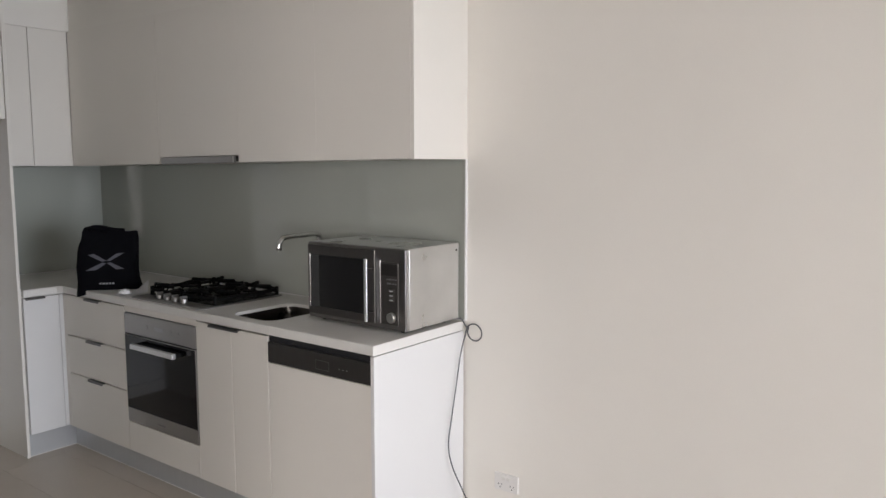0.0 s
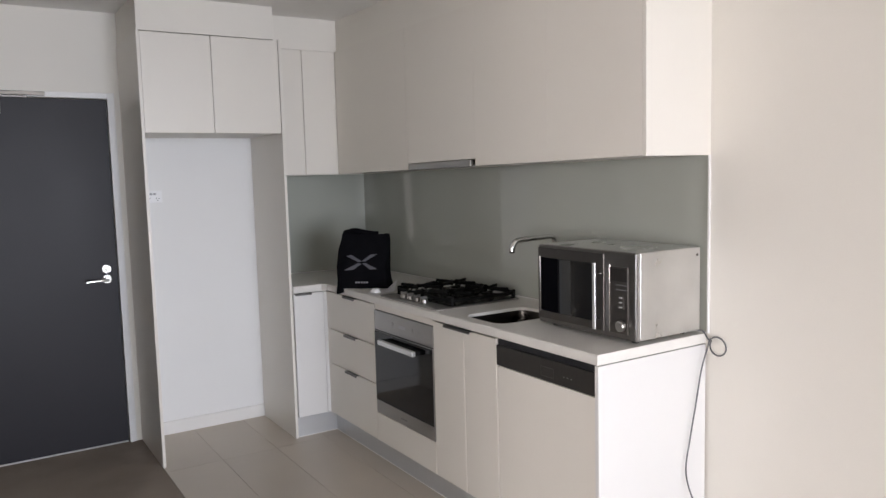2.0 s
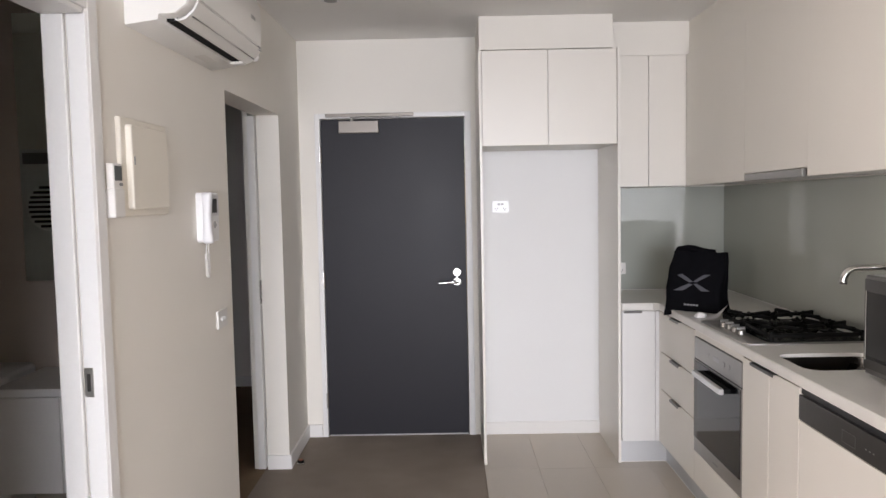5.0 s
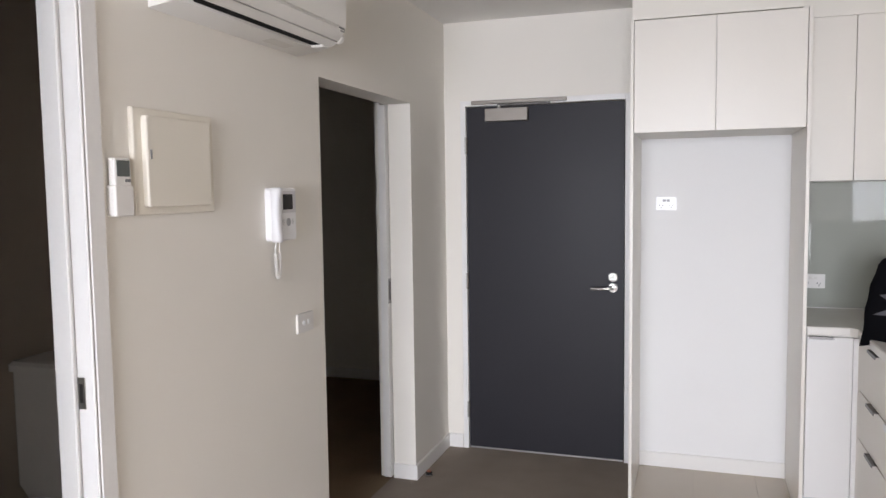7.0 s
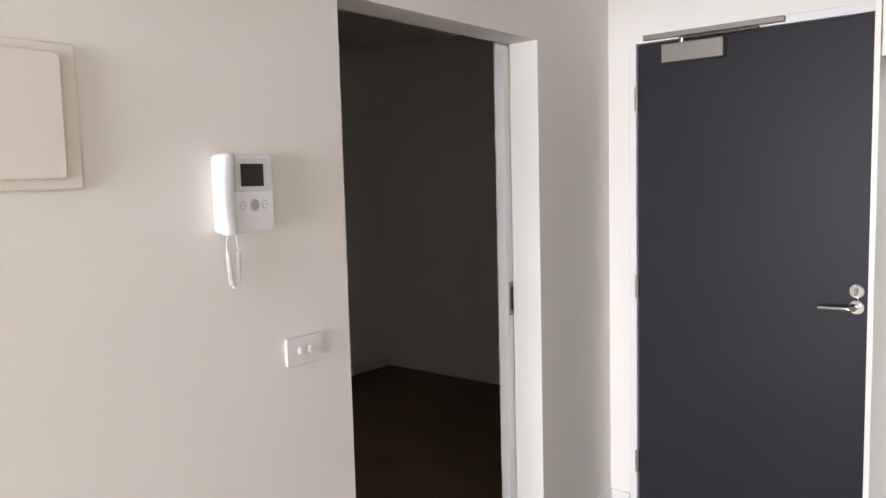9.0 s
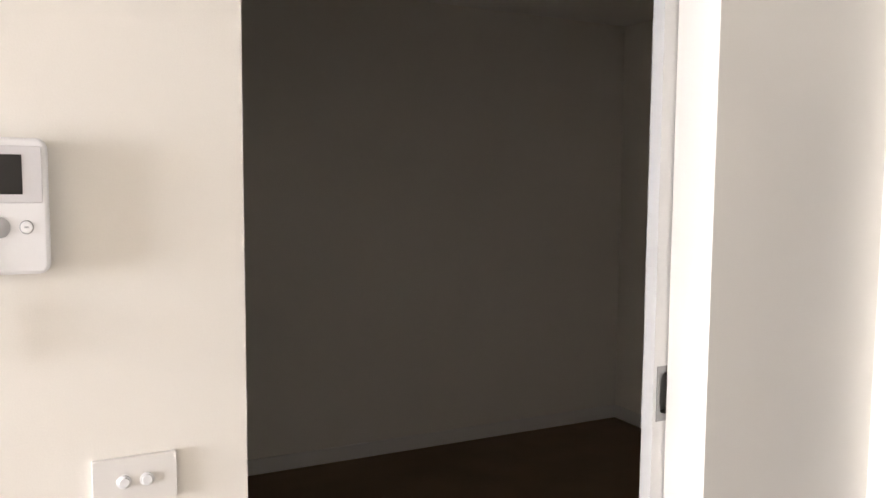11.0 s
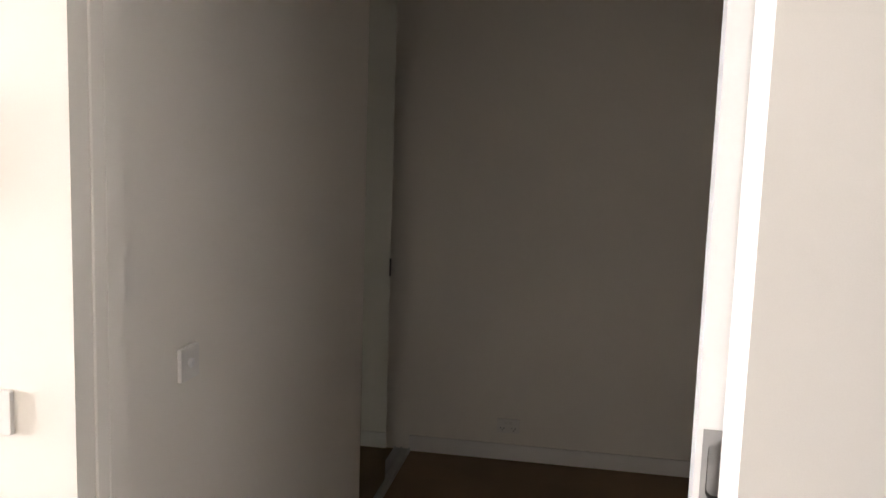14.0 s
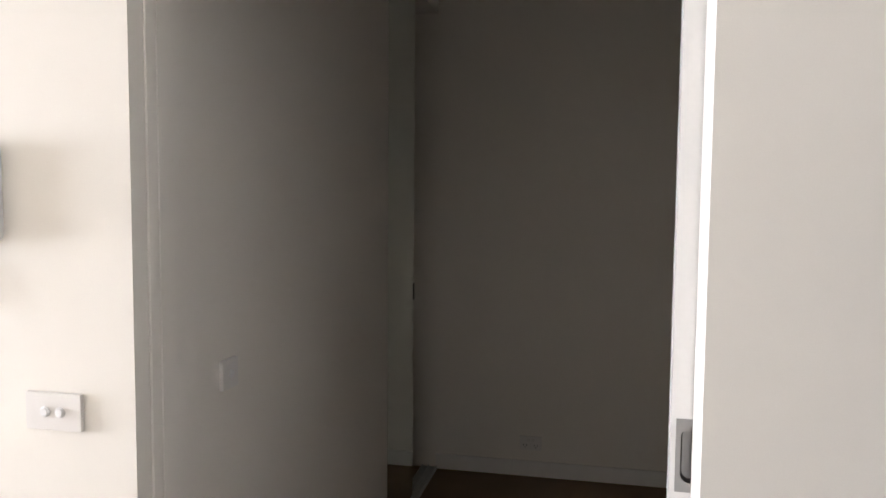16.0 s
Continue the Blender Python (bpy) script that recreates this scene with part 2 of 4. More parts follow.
# ---- large structure ----
H = 2.535          # ceiling height
W = 2.688           # splashback wall
DOOR0, DOOR1 = 0.137, 1.045
OP0, OP1, OPH = -1.591, -0.576, 2.015   # bedroom opening in the left wall
BA0, BA1, BAH = -3.65, -2.838, 2.05      # bathroom opening
TH = 0.137
LEAF = -0.131          # face of the sliding bedroom door in its cavity

structure("wall_left", multi((LEAF + 0.005, 0, OP1, 0.0, 0, H), (-0.204, LEAF - 0.043, OP1 + 0.004, 0.2, 0, H), (-TH, 0, OP0, OP1, OPH, H), (-TH, 0, -2.2, OP0, 0, H), (-0.10, 0, BA1, -2.2, 0, H),
                             (-0.10, 0, BA0, BA1, BAH, H), (-0.10, 0, -3.95, BA0, 0, H)), PAINT, "warm white painted plaster wall with two doorways", "wall")
structure("wall_back", multi((-TH, DOOR0 - 0.036, 0, 0.2, 0, H), (DOOR1 + 0.042, W + 0.15, 0, 0.2, 0, H), (DOOR0 - 0.036, DOOR1 + 0.042, 0, 0.2, 2.078, H)),
          PAINT, "warm white painted wall around the entry door", "wall")
structure("wall_right", multi((W, W + 0.15, -9.8, 0.0, 0, H)), PAINT, "plain warm white painted wall beside the kitchen", "wall")
structure("wall_living_west", multi((-3.15, -3.0, -9.8, -8.3, 0, H), (-3.15, -3.0, -6.0, -3.8, 0, H), (-3.15, -3.0, -8.3, -6.0, 2.36, H), (-3.15, -3.0, -8.3, -6.0, 0, 0.1)), PAINT, "plain white painted living room wall", "wall")
structure("wall_living_north", multi((-3.0, -0.10, -3.95, -3.82, 0, H)), PAINT, "plain white painted living room wall", "wall")
structure("wall_south", multi((-3.0, -2.45, -9.8, -9.6, 0, H), (-1.99, -0.10, -9.8, -9.6, 0, H), (2.62, W, -9.8, -9.6, 0, H), (-2.45, -1.99, -9.8, -9.6, 2.3, H), (-0.10, 2.62, -9.8, -9.6, 2.36, H), (-2.45, -1.99, -9.8, -9.6, 0, 0.3), (-0.10, 2.62, -9.8, -9.6, 0, 0.1)),
          PAINT, "white painted wall around the living room windows", "wall")
structure("wall_bedroom_west", multi((-2.83, -2.684, -2.0, 1.53, 0, H)), PAINT, "plain painted bedroom wall", "wall")
structure("wall_bedroom_north", multi((-2.684, -0.05, 1.38, 1.53, 0, H)), PAINT, "plain painted bedroom wall", "wall")
structure("wall_bedroom_east", multi((-TH, -0.05, 0.2, 1.38, 0, H)), PAINT, "plain painted bedroom wall", "wall")
structure("wall_bedroom_south", multi((-1.755, -TH, -1.75, -1.607, 0, H), (-2.684, -1.755, -1.75, -1.607, 2.42, H)), PAINT, "painted wall beside the mirrored wardrobe", "wall")
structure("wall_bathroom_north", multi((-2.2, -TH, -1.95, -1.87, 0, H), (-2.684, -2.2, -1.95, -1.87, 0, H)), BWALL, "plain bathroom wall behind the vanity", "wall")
structure("wall_bathroom_west", multi((-2.35, -2.2, -3.82, -1.95, 0, H)), BTILE, "grey tiled bathroom wall", "wall")
structure("ceiling", multi((-3.15, W + 0.15, -9.8, 1.53, H, H + 0.15)), CEIL, "flat white painted ceiling", "ceiling")
structure("floor", multi((-0.10, 1.118, -3.95, -1.95, -0.1, 0), (0 - TH, 1.118, -1.95, 0.2, -0.1, 0), (1.118, W, -3.95, -2.95, -0.1, 0), (-3.0, W, -9.8, -3.95, -0.1, 0)), CARPET, "taupe cut-pile carpet floor", "floor")
structure("floor_bedroom", multi((-2.684, -TH, -1.87, 1.38, -0.1, 0)), CARPET2, "brown cut-pile bedroom carpet", "floor")
structure("floor_bathroom", multi((-2.2, -0.10, -3.82, -1.95, -0.1, 0)), BTILE, "grey tiled bathroom floor", "floor")
kitchen_floor = structure("floor_kitchen", multi((1.118, W, -2.95, 0, -0.1, -0.003)), GROUT, "grouted bed of the beige kitchen tiles", "floor")
structure("ground", multi((-60, 60, -90, -9.85, -6.2, -6.0)), GROUT, "distant grey ground below the window", "ground")

# bulkheads above the cabinets
structure("bulkhead_1", box(1.124, 1.866, -0.552, -0.001, 2.352, H, 0.001), PAINT, "painted bulkhead above the fridge recess", "bulkhead")
structure("bulkhead_2", box(1.868, 2.357, -0.335, -0.001, 2.342, H, 0.001), PAINT, "painted bulkhead above the corner cupboards", "bulkhead")
structure("bulkhead_3", box(2.358, W - 0.001, -2.911, -0.001, 2.342, H, 0.001), PAINT, "painted bulkhead above the wall cupboards", "bulkhead")

# skirtings
def skirting(name, x0, x1, y0, y1, h=0.082):
    structure(name, box(x0, x1, y0, y1, 0, h, 0.002), SKIRT, "low white painted skirting board", "skirting")


skirting("baseboard_1", 0.001, DOOR0 - 0.041, -0.013, -0.001)
skirting("baseboard_2", 1.134, 1.888, -0.013, -0.001)
skirting("baseboard_3", -0.001, 0.013, OP1 + 0.001, -0.013)
skirting("baseboard_4", LEAF + 0.005, 0.013, OP1 - 0.012, OP1 + 0.001)
skirting("baseboard_5", 0.001, 0.013, BA1 + 0.0575, OP0 - 0.001)
skirting("baseboard_6", W - 0.013, W - 0.001, -9.6, -2.912)
skirting("baseboard_7", -2.683, -2.670, -1.60, 1.38)
skirting("baseboard_8", -2.670, -TH, 1.367, 1.379)
skirting("baseboard_9", -1.745, -TH - 0.002, -1.606, -1.594)

# entry door frame
structure("trim_entry", multi((DOOR0 - 0.036, DOOR0 - 0.004, -0.012, 0.12, 0, 2.078), (DOOR1 + 0.004, DOOR1 + 0.042, -0.012, 0.12, 0, 2.078),
                                   (DOOR0 - 0.004, DOOR1 + 0.004, -0.012, 0.12, 2.046, 2.078), bev=0.002), TRIM, "white painted steel entry door frame", "door frame")
# bedroom sliding door: reveal trims on the near side, the leaf almost fully in its cavity on the far side
structure("trim_bedroom_1", multi((-0.083, -0.047, OP0, OP0 + 0.005, 0, OPH), bev=0.002), PAINT, "white painted sliding door jamb strip", "jamb")
structure("trim_bedroom_2", multi((-TH - 0.002, -0.087, OP0 - 0.001, OP0 + 0.003, 0, OPH), bev=0.001), PAINT, "white painted inner jamb strip", "jamb")
PY, PZ = OP1 - 0.0275, 0.9605     # near lower corner of the pull plate


def pull_ring(x, inset, z0=0.0):
    return [(x, y, z) for y, z in rrect(PY + 0.0085 + inset, PY + 0.0455 - inset, PZ + 0.017 + inset + z0, PZ + 0.117 - inset, 0.0175 - inset, 8)]


# the leaf is pocketed behind the plate; the wall hides the far half of the pull
LB, LE = LEAF - 0.038, OP1 - 0.037
door_b = tagged(part("door_1", multi((LB, LEAF, LE, 0.35, 0.012, PZ + 0.008), (LB, LEAF, LE, 0.35, PZ + 0.125, OPH - 0.006), (LB, LEAF, LE, PY + 0.004, PZ + 0.008, PZ + 0.125),
                                     (LB, LEAF, PY + 0.050, 0.35, PZ + 0.008, PZ + 0.125), (LB, LEAF - 0.016, PY + 0.004, PY + 0.050, PZ + 0.008, PZ + 0.125)), TRIM),
                "white sliding door slid into its wall cavity", "door", kind="structure")
bm = bmesh.new()
n = len(pull_ring(0, 0))
q = n // 4
corners = [(PY + 0.054, PZ), (PY + 0.054, PZ + 0.133), (PY, PZ + 0.133), (PY, PZ)]
rim = [(LEAF + 0.0022, *corners[min(3, k // q)]) for k in range(n)]
loft([[(LEAF + 0.0002, y, z) for _, y, z in rim], rim, pull_ring(LEAF + 0.0022, 0.0)], bm, caps=False)
bmesh.ops.remove_doubles(bm, verts=bm.verts, dist=0.00005)
fp = part("flush_pull", bm, STEELP, door_b, "satin steel flush pull")
# the recess wall is coloured dark to carry its own shade
part("finger_recess", smooth(loft([pull_ring(LEAF + 0.0022, 0.0), pull_ring(LEAF - 0.0105, 0.0008), pull_ring(LEAF - 0.0125, 0.004)], caps=False), 60), DARKSTEEL, fp, "rounded finger recess, its shade put into the dark colour")
part("recess_floor", loft([pull_ring(LEAF - 0.0145, 0.003), pull_ring(LEAF - 0.0125, 0.0035)]), STEELP, fp, "satin dish of the pull")
# bathroom doorway: jamb liner, architrave
structure("trim_bathroom_1", multi((0.0, 0.014, BA1 + 0.002, BA1 + 0.057, 0, BAH + 0.055), (0.0, 0.014, BA0 - 0.057, BA1 + 0.002, BAH, BAH + 0.055), bev=0.003), TRIM, "white painted architrave of the bathroom doorway", "architrave")
jb = structure("trim_bathroom_2", multi((-0.040, 0.012, BA1 - 0.008, BA1 - 0.0, 0, BAH), (-0.102, -0.044, BA1 - 0.016, BA1, 0, BAH),
                                        (-0.102, 0.012, BA0, BA1 - 0.018, BAH - 0.016, BAH - 0.001), bev=0.003), TRIM, "white painted cavity slider jamb", "jamb")
sk = part("strike_plate", box(-0.038, -0.014, BA1 - 0.0105, BA1 - 0.0075, 1.028, 1.108, 0.0008), STEEL, jb, "satin steel strike plate")
part("slot", box(-0.031, -0.021, BA1 - 0.0112, BA1 - 0.0102, 1.044, 1.092, 0.0003), DARKSTEEL, sk)
structure("trim_bathroom_3", multi((-0.102, 0.012, BA0, BA0 + 0.012, 0, BAH - 0.016), bev=0.003), TRIM, "white painted jamb of the bathroom doorway", "jamb")

# living room windows; the west one is unseen, added to go with the side lamp
win = tagged(part("window_1", multi((-0.10, -0.04, -9.73, -9.65, 0.1, 2.36), (2.56, 2.62, -9.73, -9.65, 0.1, 2.36), (-0.04, 2.56, -9.73, -9.65, 0.1, 0.17), (-0.04, 2.56, -9.73, -9.65, 2.29, 2.36),
                                    (1.23, 1.29, -9.73, -9.65, 0.17, 2.29), bev=0.003), ALU), "wide aluminium framed living room window", "window", kind="structure")
for a, c in ((-0.04, 1.23), (1.29, 2.56)):
    pane = part("pane", box(a, c, -9.695, -9.687, 0.17, 2.29, 0), GLASS, win)
    pane.visible_shadow = False
win2 = tagged(part("window_2", multi((-2.45, -2.41, -9.73, -9.65, 0.3, 2.3), (-2.03, -1.99, -9.73, -9.65, 0.3, 2.3), (-2.41, -2.03, -9.73, -9.65, 0.3, 0.35), (-2.41, -2.03, -9.73, -9.65, 2.25, 2.3), bev=0.003), ALU),
              "narrow aluminium framed living room window with bars", "window", kind="structure")
pane = part("pane", box(-2.41, -2.03, -9.705, -9.699, 0.35, 2.25, 0), GLASS, win2)
pane.visible_shadow = False
for z in (0.62, 0.95, 1.28, 1.50, 1.72, 1.94):
    part("bar", box(-2.41, -2.03, -9.690, -9.662, z, z + 0.075, 0.002), ALU, win2)
win3 = tagged(part("added_window_3", multi((-3.10, -3.03, -8.30, -8.24, 0.1, 2.36), (-3.10, -3.03, -6.06, -6.0, 0.1, 2.36), (-3.10, -3.03, -8.24, -6.06, 0.1, 0.17), (-3.10, -3.03, -8.24, -6.06, 2.29, 2.36), bev=0.003), ALU),
              "unseen aluminium framed side window, added as an opening for the side light", "window", kind="structure")
pane = part("pane", box(-3.07, -3.064, -8.24, -6.06, 0.17, 2.29, 0), GLASS, win3)
pane.visible_shadow = False


# ---- entry door ----
entry = thing("entry_door", (0.59, 0.02, 0.004), "closed charcoal painted flush entry door with steel lever", "door")
leaf = part("leaf", box(DOOR0, DOOR1, 0.002, 0.045, 0.006, 2.041, 0.0015), DOORP, entry)
part("drop_seal", box(DOOR0 + 0.004, DOOR1 - 0.004, -0.002, 0.004, 0.003, 0.012, 0.001), ALU, entry, "thin aluminium threshold seal")
for z in (0.24, 1.02, 1.82):
    h = part("hinge", smooth(disc((DOOR0 - 0.003, -0.005, z - 0.05), (0, 0, 1), 0.0065, 0.10, 12, 0.001)), CLOSERM, entry, "steel butt hinge")
    part("hinge_leaf", box(DOOR0 - 0.012, DOOR0 - 0.004, -0.014, -0.0115, z - 0.05, z + 0.05, 0.0005), STEEL, h)
rose = part("lever_rose", smooth(disc((0.984, 0.002, 1.0), (0, -1, 0), 0.026, 0.010, 28, 0.002)), CHROME, entry, "round chrome rose")
part("lever_handle", smooth(tube(spline([(0.984, -0.006, 1.0), (0.984, -0.042, 1.0), (0.975, -0.05, 1.0), (0.955, -0.053, 1.0), (0.90, -0.053, 0.998), (0.866, -0.052, 0.997)], 5), 0.0085, 12)), CHROME, rose, "chrome lever handle")
lock = part("deadlock", smooth(disc((0.984, 0.002, 1.06), (0, -1, 0), 0.026, 0.012, 28, 0.003)), CHROME, entry, "round chrome deadlock")
part("turn_snib", box(0.979, 0.989, -0.022, -0.009, 1.045, 1.075, 0.003), CHROME, lock)
closer = thing("door_closer", (0.38, -0.02, 1.95), "silver overhead door closer with slide arm", "door closer")
part("closer_body", box(0.256, 0.508, -0.042, 0.0015, 1.952, 2.027, 0.003), CLOSERM, closer)
part("slide_track", box(0.172, 0.728, -0.032, -0.0125, 2.053, 2.075, 0.002), CLOSERM, closer)
part("arm", box(0.33, 0.64, -0.038, -0.028, 2.038, 2.05, 0.002), DARKSTEEL, closer, "dark flat slide arm")
part("spindle", smooth(disc((0.34, -0.03, 2.022), (0, 0, 1), 0.01, 0.022, 14, 0.001)), STEEL, closer)
stop = thing("door_stop", (0.05, -0.51, 0), "small black and chrome floor door stop on the carpet", "door stop")
part("base", smooth(disc((0.05, -0.51, 0), (0, 0, 1), 0.022, 0.012, 20, 0.002)), CHROME, stop)
part("rubber_ring", smooth(disc((0.05, -0.51, 0.012), (0, 0, 1), 0.019, 0.014, 20, 0.004)), RUBBER, stop)
part("cap", smooth(disc((0.05, -0.51, 0.026), (0, 0, 1), 0.013, 0.006, 20, 0.002)), BRASS, stop, "reddish cap")

# ---- fridge recess ----
fs = thing("fridge_surround", (1.51, -0.3, 0), "tall cream laminate fridge surround with empty recess", "cabinet")
part("side_panel", box(1.118, 1.134, -0.565, -0.001, 0, 2.350, 0.001), CAB, fs)
part("side_panel", box(1.888, 1.904, -0.565, -0.001, 0, 2.350, 0.001), CAB, fs)
part("carcass", box(1.1345, 1.8875, -0.54, -0.002, 1.823, 2.346, 0.001), CABEDGE, fs)
part("recess_back", box(1.1345, 1.8875, -0.0035, -0.0005, 0.0, 1.822, 0), RECESS, fs, "white painted recess back")
part("cupboard_door", box(1.1365, 1.5015, -0.5585, -0.5405, 1.821, 2.346, 0.0012), CAB, fs)
part("cupboard_door", box(1.5045, 1.8855, -0.5585, -0.5405, 1.821, 2.346, 0.0012), CAB, fs)


def power_outlet(at, normal, label, w=0.115, h=0.073, toggles=2, earth=True, bright=False):
    """A wall plate with switches; normal is the wall's outward axis ('-y', '+x', '-x', '+y')."""
    ob = thing("power_outlet" if earth else "light_switch", at, label, "power outlet" if earth else "light switch")
    ax = {"-y": (Vector((1, 0, 0)), Vector((0, -1, 0))), "+x": (Vector((0, 1, 0)), Vector((1, 0, 0))), "-x": (Vector((0, -1, 0)), Vector((-1, 0, 0))), "+y": (Vector((-1, 0, 0)), Vector((0, 1, 0)))}
    u, n = ax[normal]
    c, up = Vector(at), Vector((0, 0, 1))

    def plate(name, u0, u1, v0, v1, d0, d1, m, parent, r=0.003, label=""):
        pts = rrect(u0, u1, v0, v1, r, 3)
        pin = rrect(u0 + 0.001, u1 - 0.001, v0 + 0.001, v1 - 0.001, r, 3)
        rings = [[c + u * p + up * q + n * d for p, q in ps] for ps, d in ((pts, d0), (pts, d1 - 0.001), (pin, d1))]
        return part(name, loft(rings), m, parent, label)

    pl = plate("plate", -w / 2, w / 2, 0, h, 0.0, 0.009, BRIGHTPL if bright else SWPL, ob)
    if earth:
        for s in (-1, 1):
            plate("switch", s * w * 0.10 - 0.0085, s * w * 0.10 + 0.0085, h * 0.64, h * 0.82, 0.009, 0.012, SWGREY if bright else CABEDGE, pl)
            for du, dv in ((-0.008, 0.0), (0.008, 0.0), (0.0, -0.012)):
                plate("pin_slot", s * w * 0.25 + du - 0.0022, s * w * 0.25 + du + 0.0022, h * 0.36 + dv - 0.004, h * 0.36 + dv + 0.004, 0.0088, 0.0095, BLACKPL, pl, 0.0005)
    else:
        for k in range(toggles):
            s = (k - (toggles - 1) / 2) * 0.033
            bm = disc(c + u * s + up * (h / 2) + n * 0.009, n, 0.0105, 0.003, 20, 0.001)
            ring = part("ring", bm, WPLAST, pl)
            part("button", disc(c + u * s + up * (h / 2) + n * 0.012, n, 0.0082, 0.003, 20, 0.0012), WPLAST, ring)
    return ob


power_outlet((1.268, -0.0005, 1.436), "-y", "white double power outlet inside the fridge recess", w=0.104, h=0.072, bright=True)
power_outlet((W - 0.0005, -3.122, 0.225), "-x", "white power outlet low on the wall")
power_outlet((-2.6835, -1.09, 0.14), "+x", "white power outlet low on the bedroom wall")
power_outlet((0.0005, -1.762, 1.028), "+x", "white two-button light switch plate on the wall", w=0.121, h=0.073, earth=False)
power_outlet((-0.385, -1.6065, 1.021), "+y", "white one-button light switch inside the bedroom", w=0.076, h=0.071, toggles=1, earth=False)
power_outlet((2.0, -0.0105, 1.03), "-y", "white power outlet on the glass splashback", w=0.115, h=0.073)

# ---- wall cupboards ----
def sag(bm):
    # undersides drop a little towards the corner
    for v in bm.verts:
        if 1.5 < v.co.z < 1.70:
            v.co.z -= 0.042 - 0.0124 * (-0.34 - v.co.y)
    return bm


cu = thing("corner_cupboard", (2.12, -0.17, 1.625), "cream laminate corner wall cupboard with two doors", "cabinet")
part("body", sag(box(1.905, 2.3375, -0.322, -0.012, 1.625, 2.340, 0.001)), CABEDGE, cu)
part("cupboard_door", sag(box(1.907, 2.1165, -0.340, -0.3225, 1.622, 2.340, 0.0012)), CAB, cu)
part("cupboard_door", sag(box(2.1195, 2.3375, -0.340, -0.3225, 1.622, 2.340, 0.0012)), CAB, cu)


def wall_cupboard(y0, y1, z0, label):
    ob = thing("wall_cupboard", (2.5, (y0 + y1) / 2, z0 + 0.003), label, "cabinet", "wall cupboards above the bench")
    part("body", sag(box(2.3565, W - 0.002, y1 + 0.001, y0 - 0.001, z0 + 0.003, 2.340, 0.001)), CABEDGE, ob)
    part("cupboard_door", sag(box(2.338, 2.356, y1 + 0.0003, y0 - 0.0003, z0, 2.340, 0.0004)), CAB, ob)
    return ob


wall_cupboard(-0.343, -1.224, 1.622, "cream laminate wall cupboard beside the range hood")
wall_cupboard(-1.226, -1.8595, 1.656, "cream laminate wall cupboard over the range hood")
wall_cupboard(-1.8595, -2.377, 1.622, "cream laminate wall cupboard above the sink")
wall_cupboard(-2.377, -2.894, 1.622, "cream laminate wall cupboard above the microwave")
tagged(part("end_panel", sag(box(2.338, W - 0.001, -2.912, -2.8945, 1.620, 2.3405, 0.001)), CAB), "cream laminate end panel of the wall cupboards", "cabinet panel")
hood = thing("range_hood", (2.5, -1.53, 1.625), "slim stainless slide-out range hood under the cupboards", "range hood")
part("fascia", sag(box(2.332, 2.350, -1.827, -1.243, 1.620, 1.652, 0.0015)), STEELH, hood)
part("body", sag(box(2.3505, 2.66, -1.823, -1.247, 1.628, 1.652, 0.001)), DARKSTEEL, hood)
for y in (-1.40, -1.66):
    part("filter", sag(box(2.42, 2.62, y - 0.11, y + 0.11, 1.624, 1.6275, 0.0005)), STEEL, hood)

# ---- splashback ----
BT, BB = 0.926, 0.888   # worktop top and underside
structure("splashback_1", sag(box(W - 0.0085, W - 0.001, -2.905, -0.011, BT + 0.0005, 1.622, 0.0008)), SPLASH, "glossy green-grey glass splashback", "splashback")
structure("splashback_2", sag(box(1.9045, W - 0.001, -0.0095, -0.001, BT + 0.0005, 1.622, 0.0008)), SPLASH, "glossy green-grey glass splashback", "splashback")
structure("trim_splashback", sag(box(W - 0.012, W - 0.001, -2.914, -2.906, BT + 0.0005, 1.620, 0.001)), TRIM, "thin white edge trim of the splashback", "trim")

structure("trim_sealant_1", box(W - 0.0125, W - 0.0086, -2.904, -0.0125, BT + 0.0003, BT + 0.0045, 0.0012), CAULK, "white sealant bead along the splashback", "sealant")
structure("trim_sealant_2", box(1.905, W - 0.0127, -0.0135, -0.0097, BT + 0.0003, BT + 0.0045, 0.0012), CAULK, "white sealant bead along the splashback", "sealant")
structure("trim_sealant_3", box(2.1608, 2.1648, -2.884, -0.5555, 0.0015, 0.0065, 0.001), CAULK, "white sealant bead along the kickboard", "sealant")
structure("trim_sealant_4", box(1.905, 2.1606, -0.5550, -0.5508, 0.0015, 0.0065, 0.001), CAULK, "white sealant bead along the kickboard", "sealant")

# ---- worktop with sink cut-out ----
SX0, SX1, SY0, SY1 = 2.165, 2.515, -2.262, -1.985


def slab_with_hole(x0, x1, y0, y1, loop, z0, z1, bm):
    q = len(loop) // 4
    sides = ((lambda p: (p[0], y0), (x1, y0), lambda p: (x1, p[1])), (lambda p: (x1, p[1]), (x1, y1), lambda p: (p[0], y1)),
             (lambda p: (p[0], y1), (x0, y1), lambda p: (x0, p[1])), (lambda p: (x0, p[1]), (x0, y0), lambda p: (p[0], y0)))
    outer = []
    for k, p in enumerate(loop):
        first, corner, last = sides[k // q]
        m = k % q
        outer.append(first(p) if m < q // 2 else corner if m == q // 2 else last(p))
    rings = [[(*p, z1) for p in outer], [(*p, z1) for p in loop], [(*p, z0) for p in loop], [(*p, z0) for p in outer], [(*p, z1) for p in outer]]
    return loft(rings, bm, caps=False)


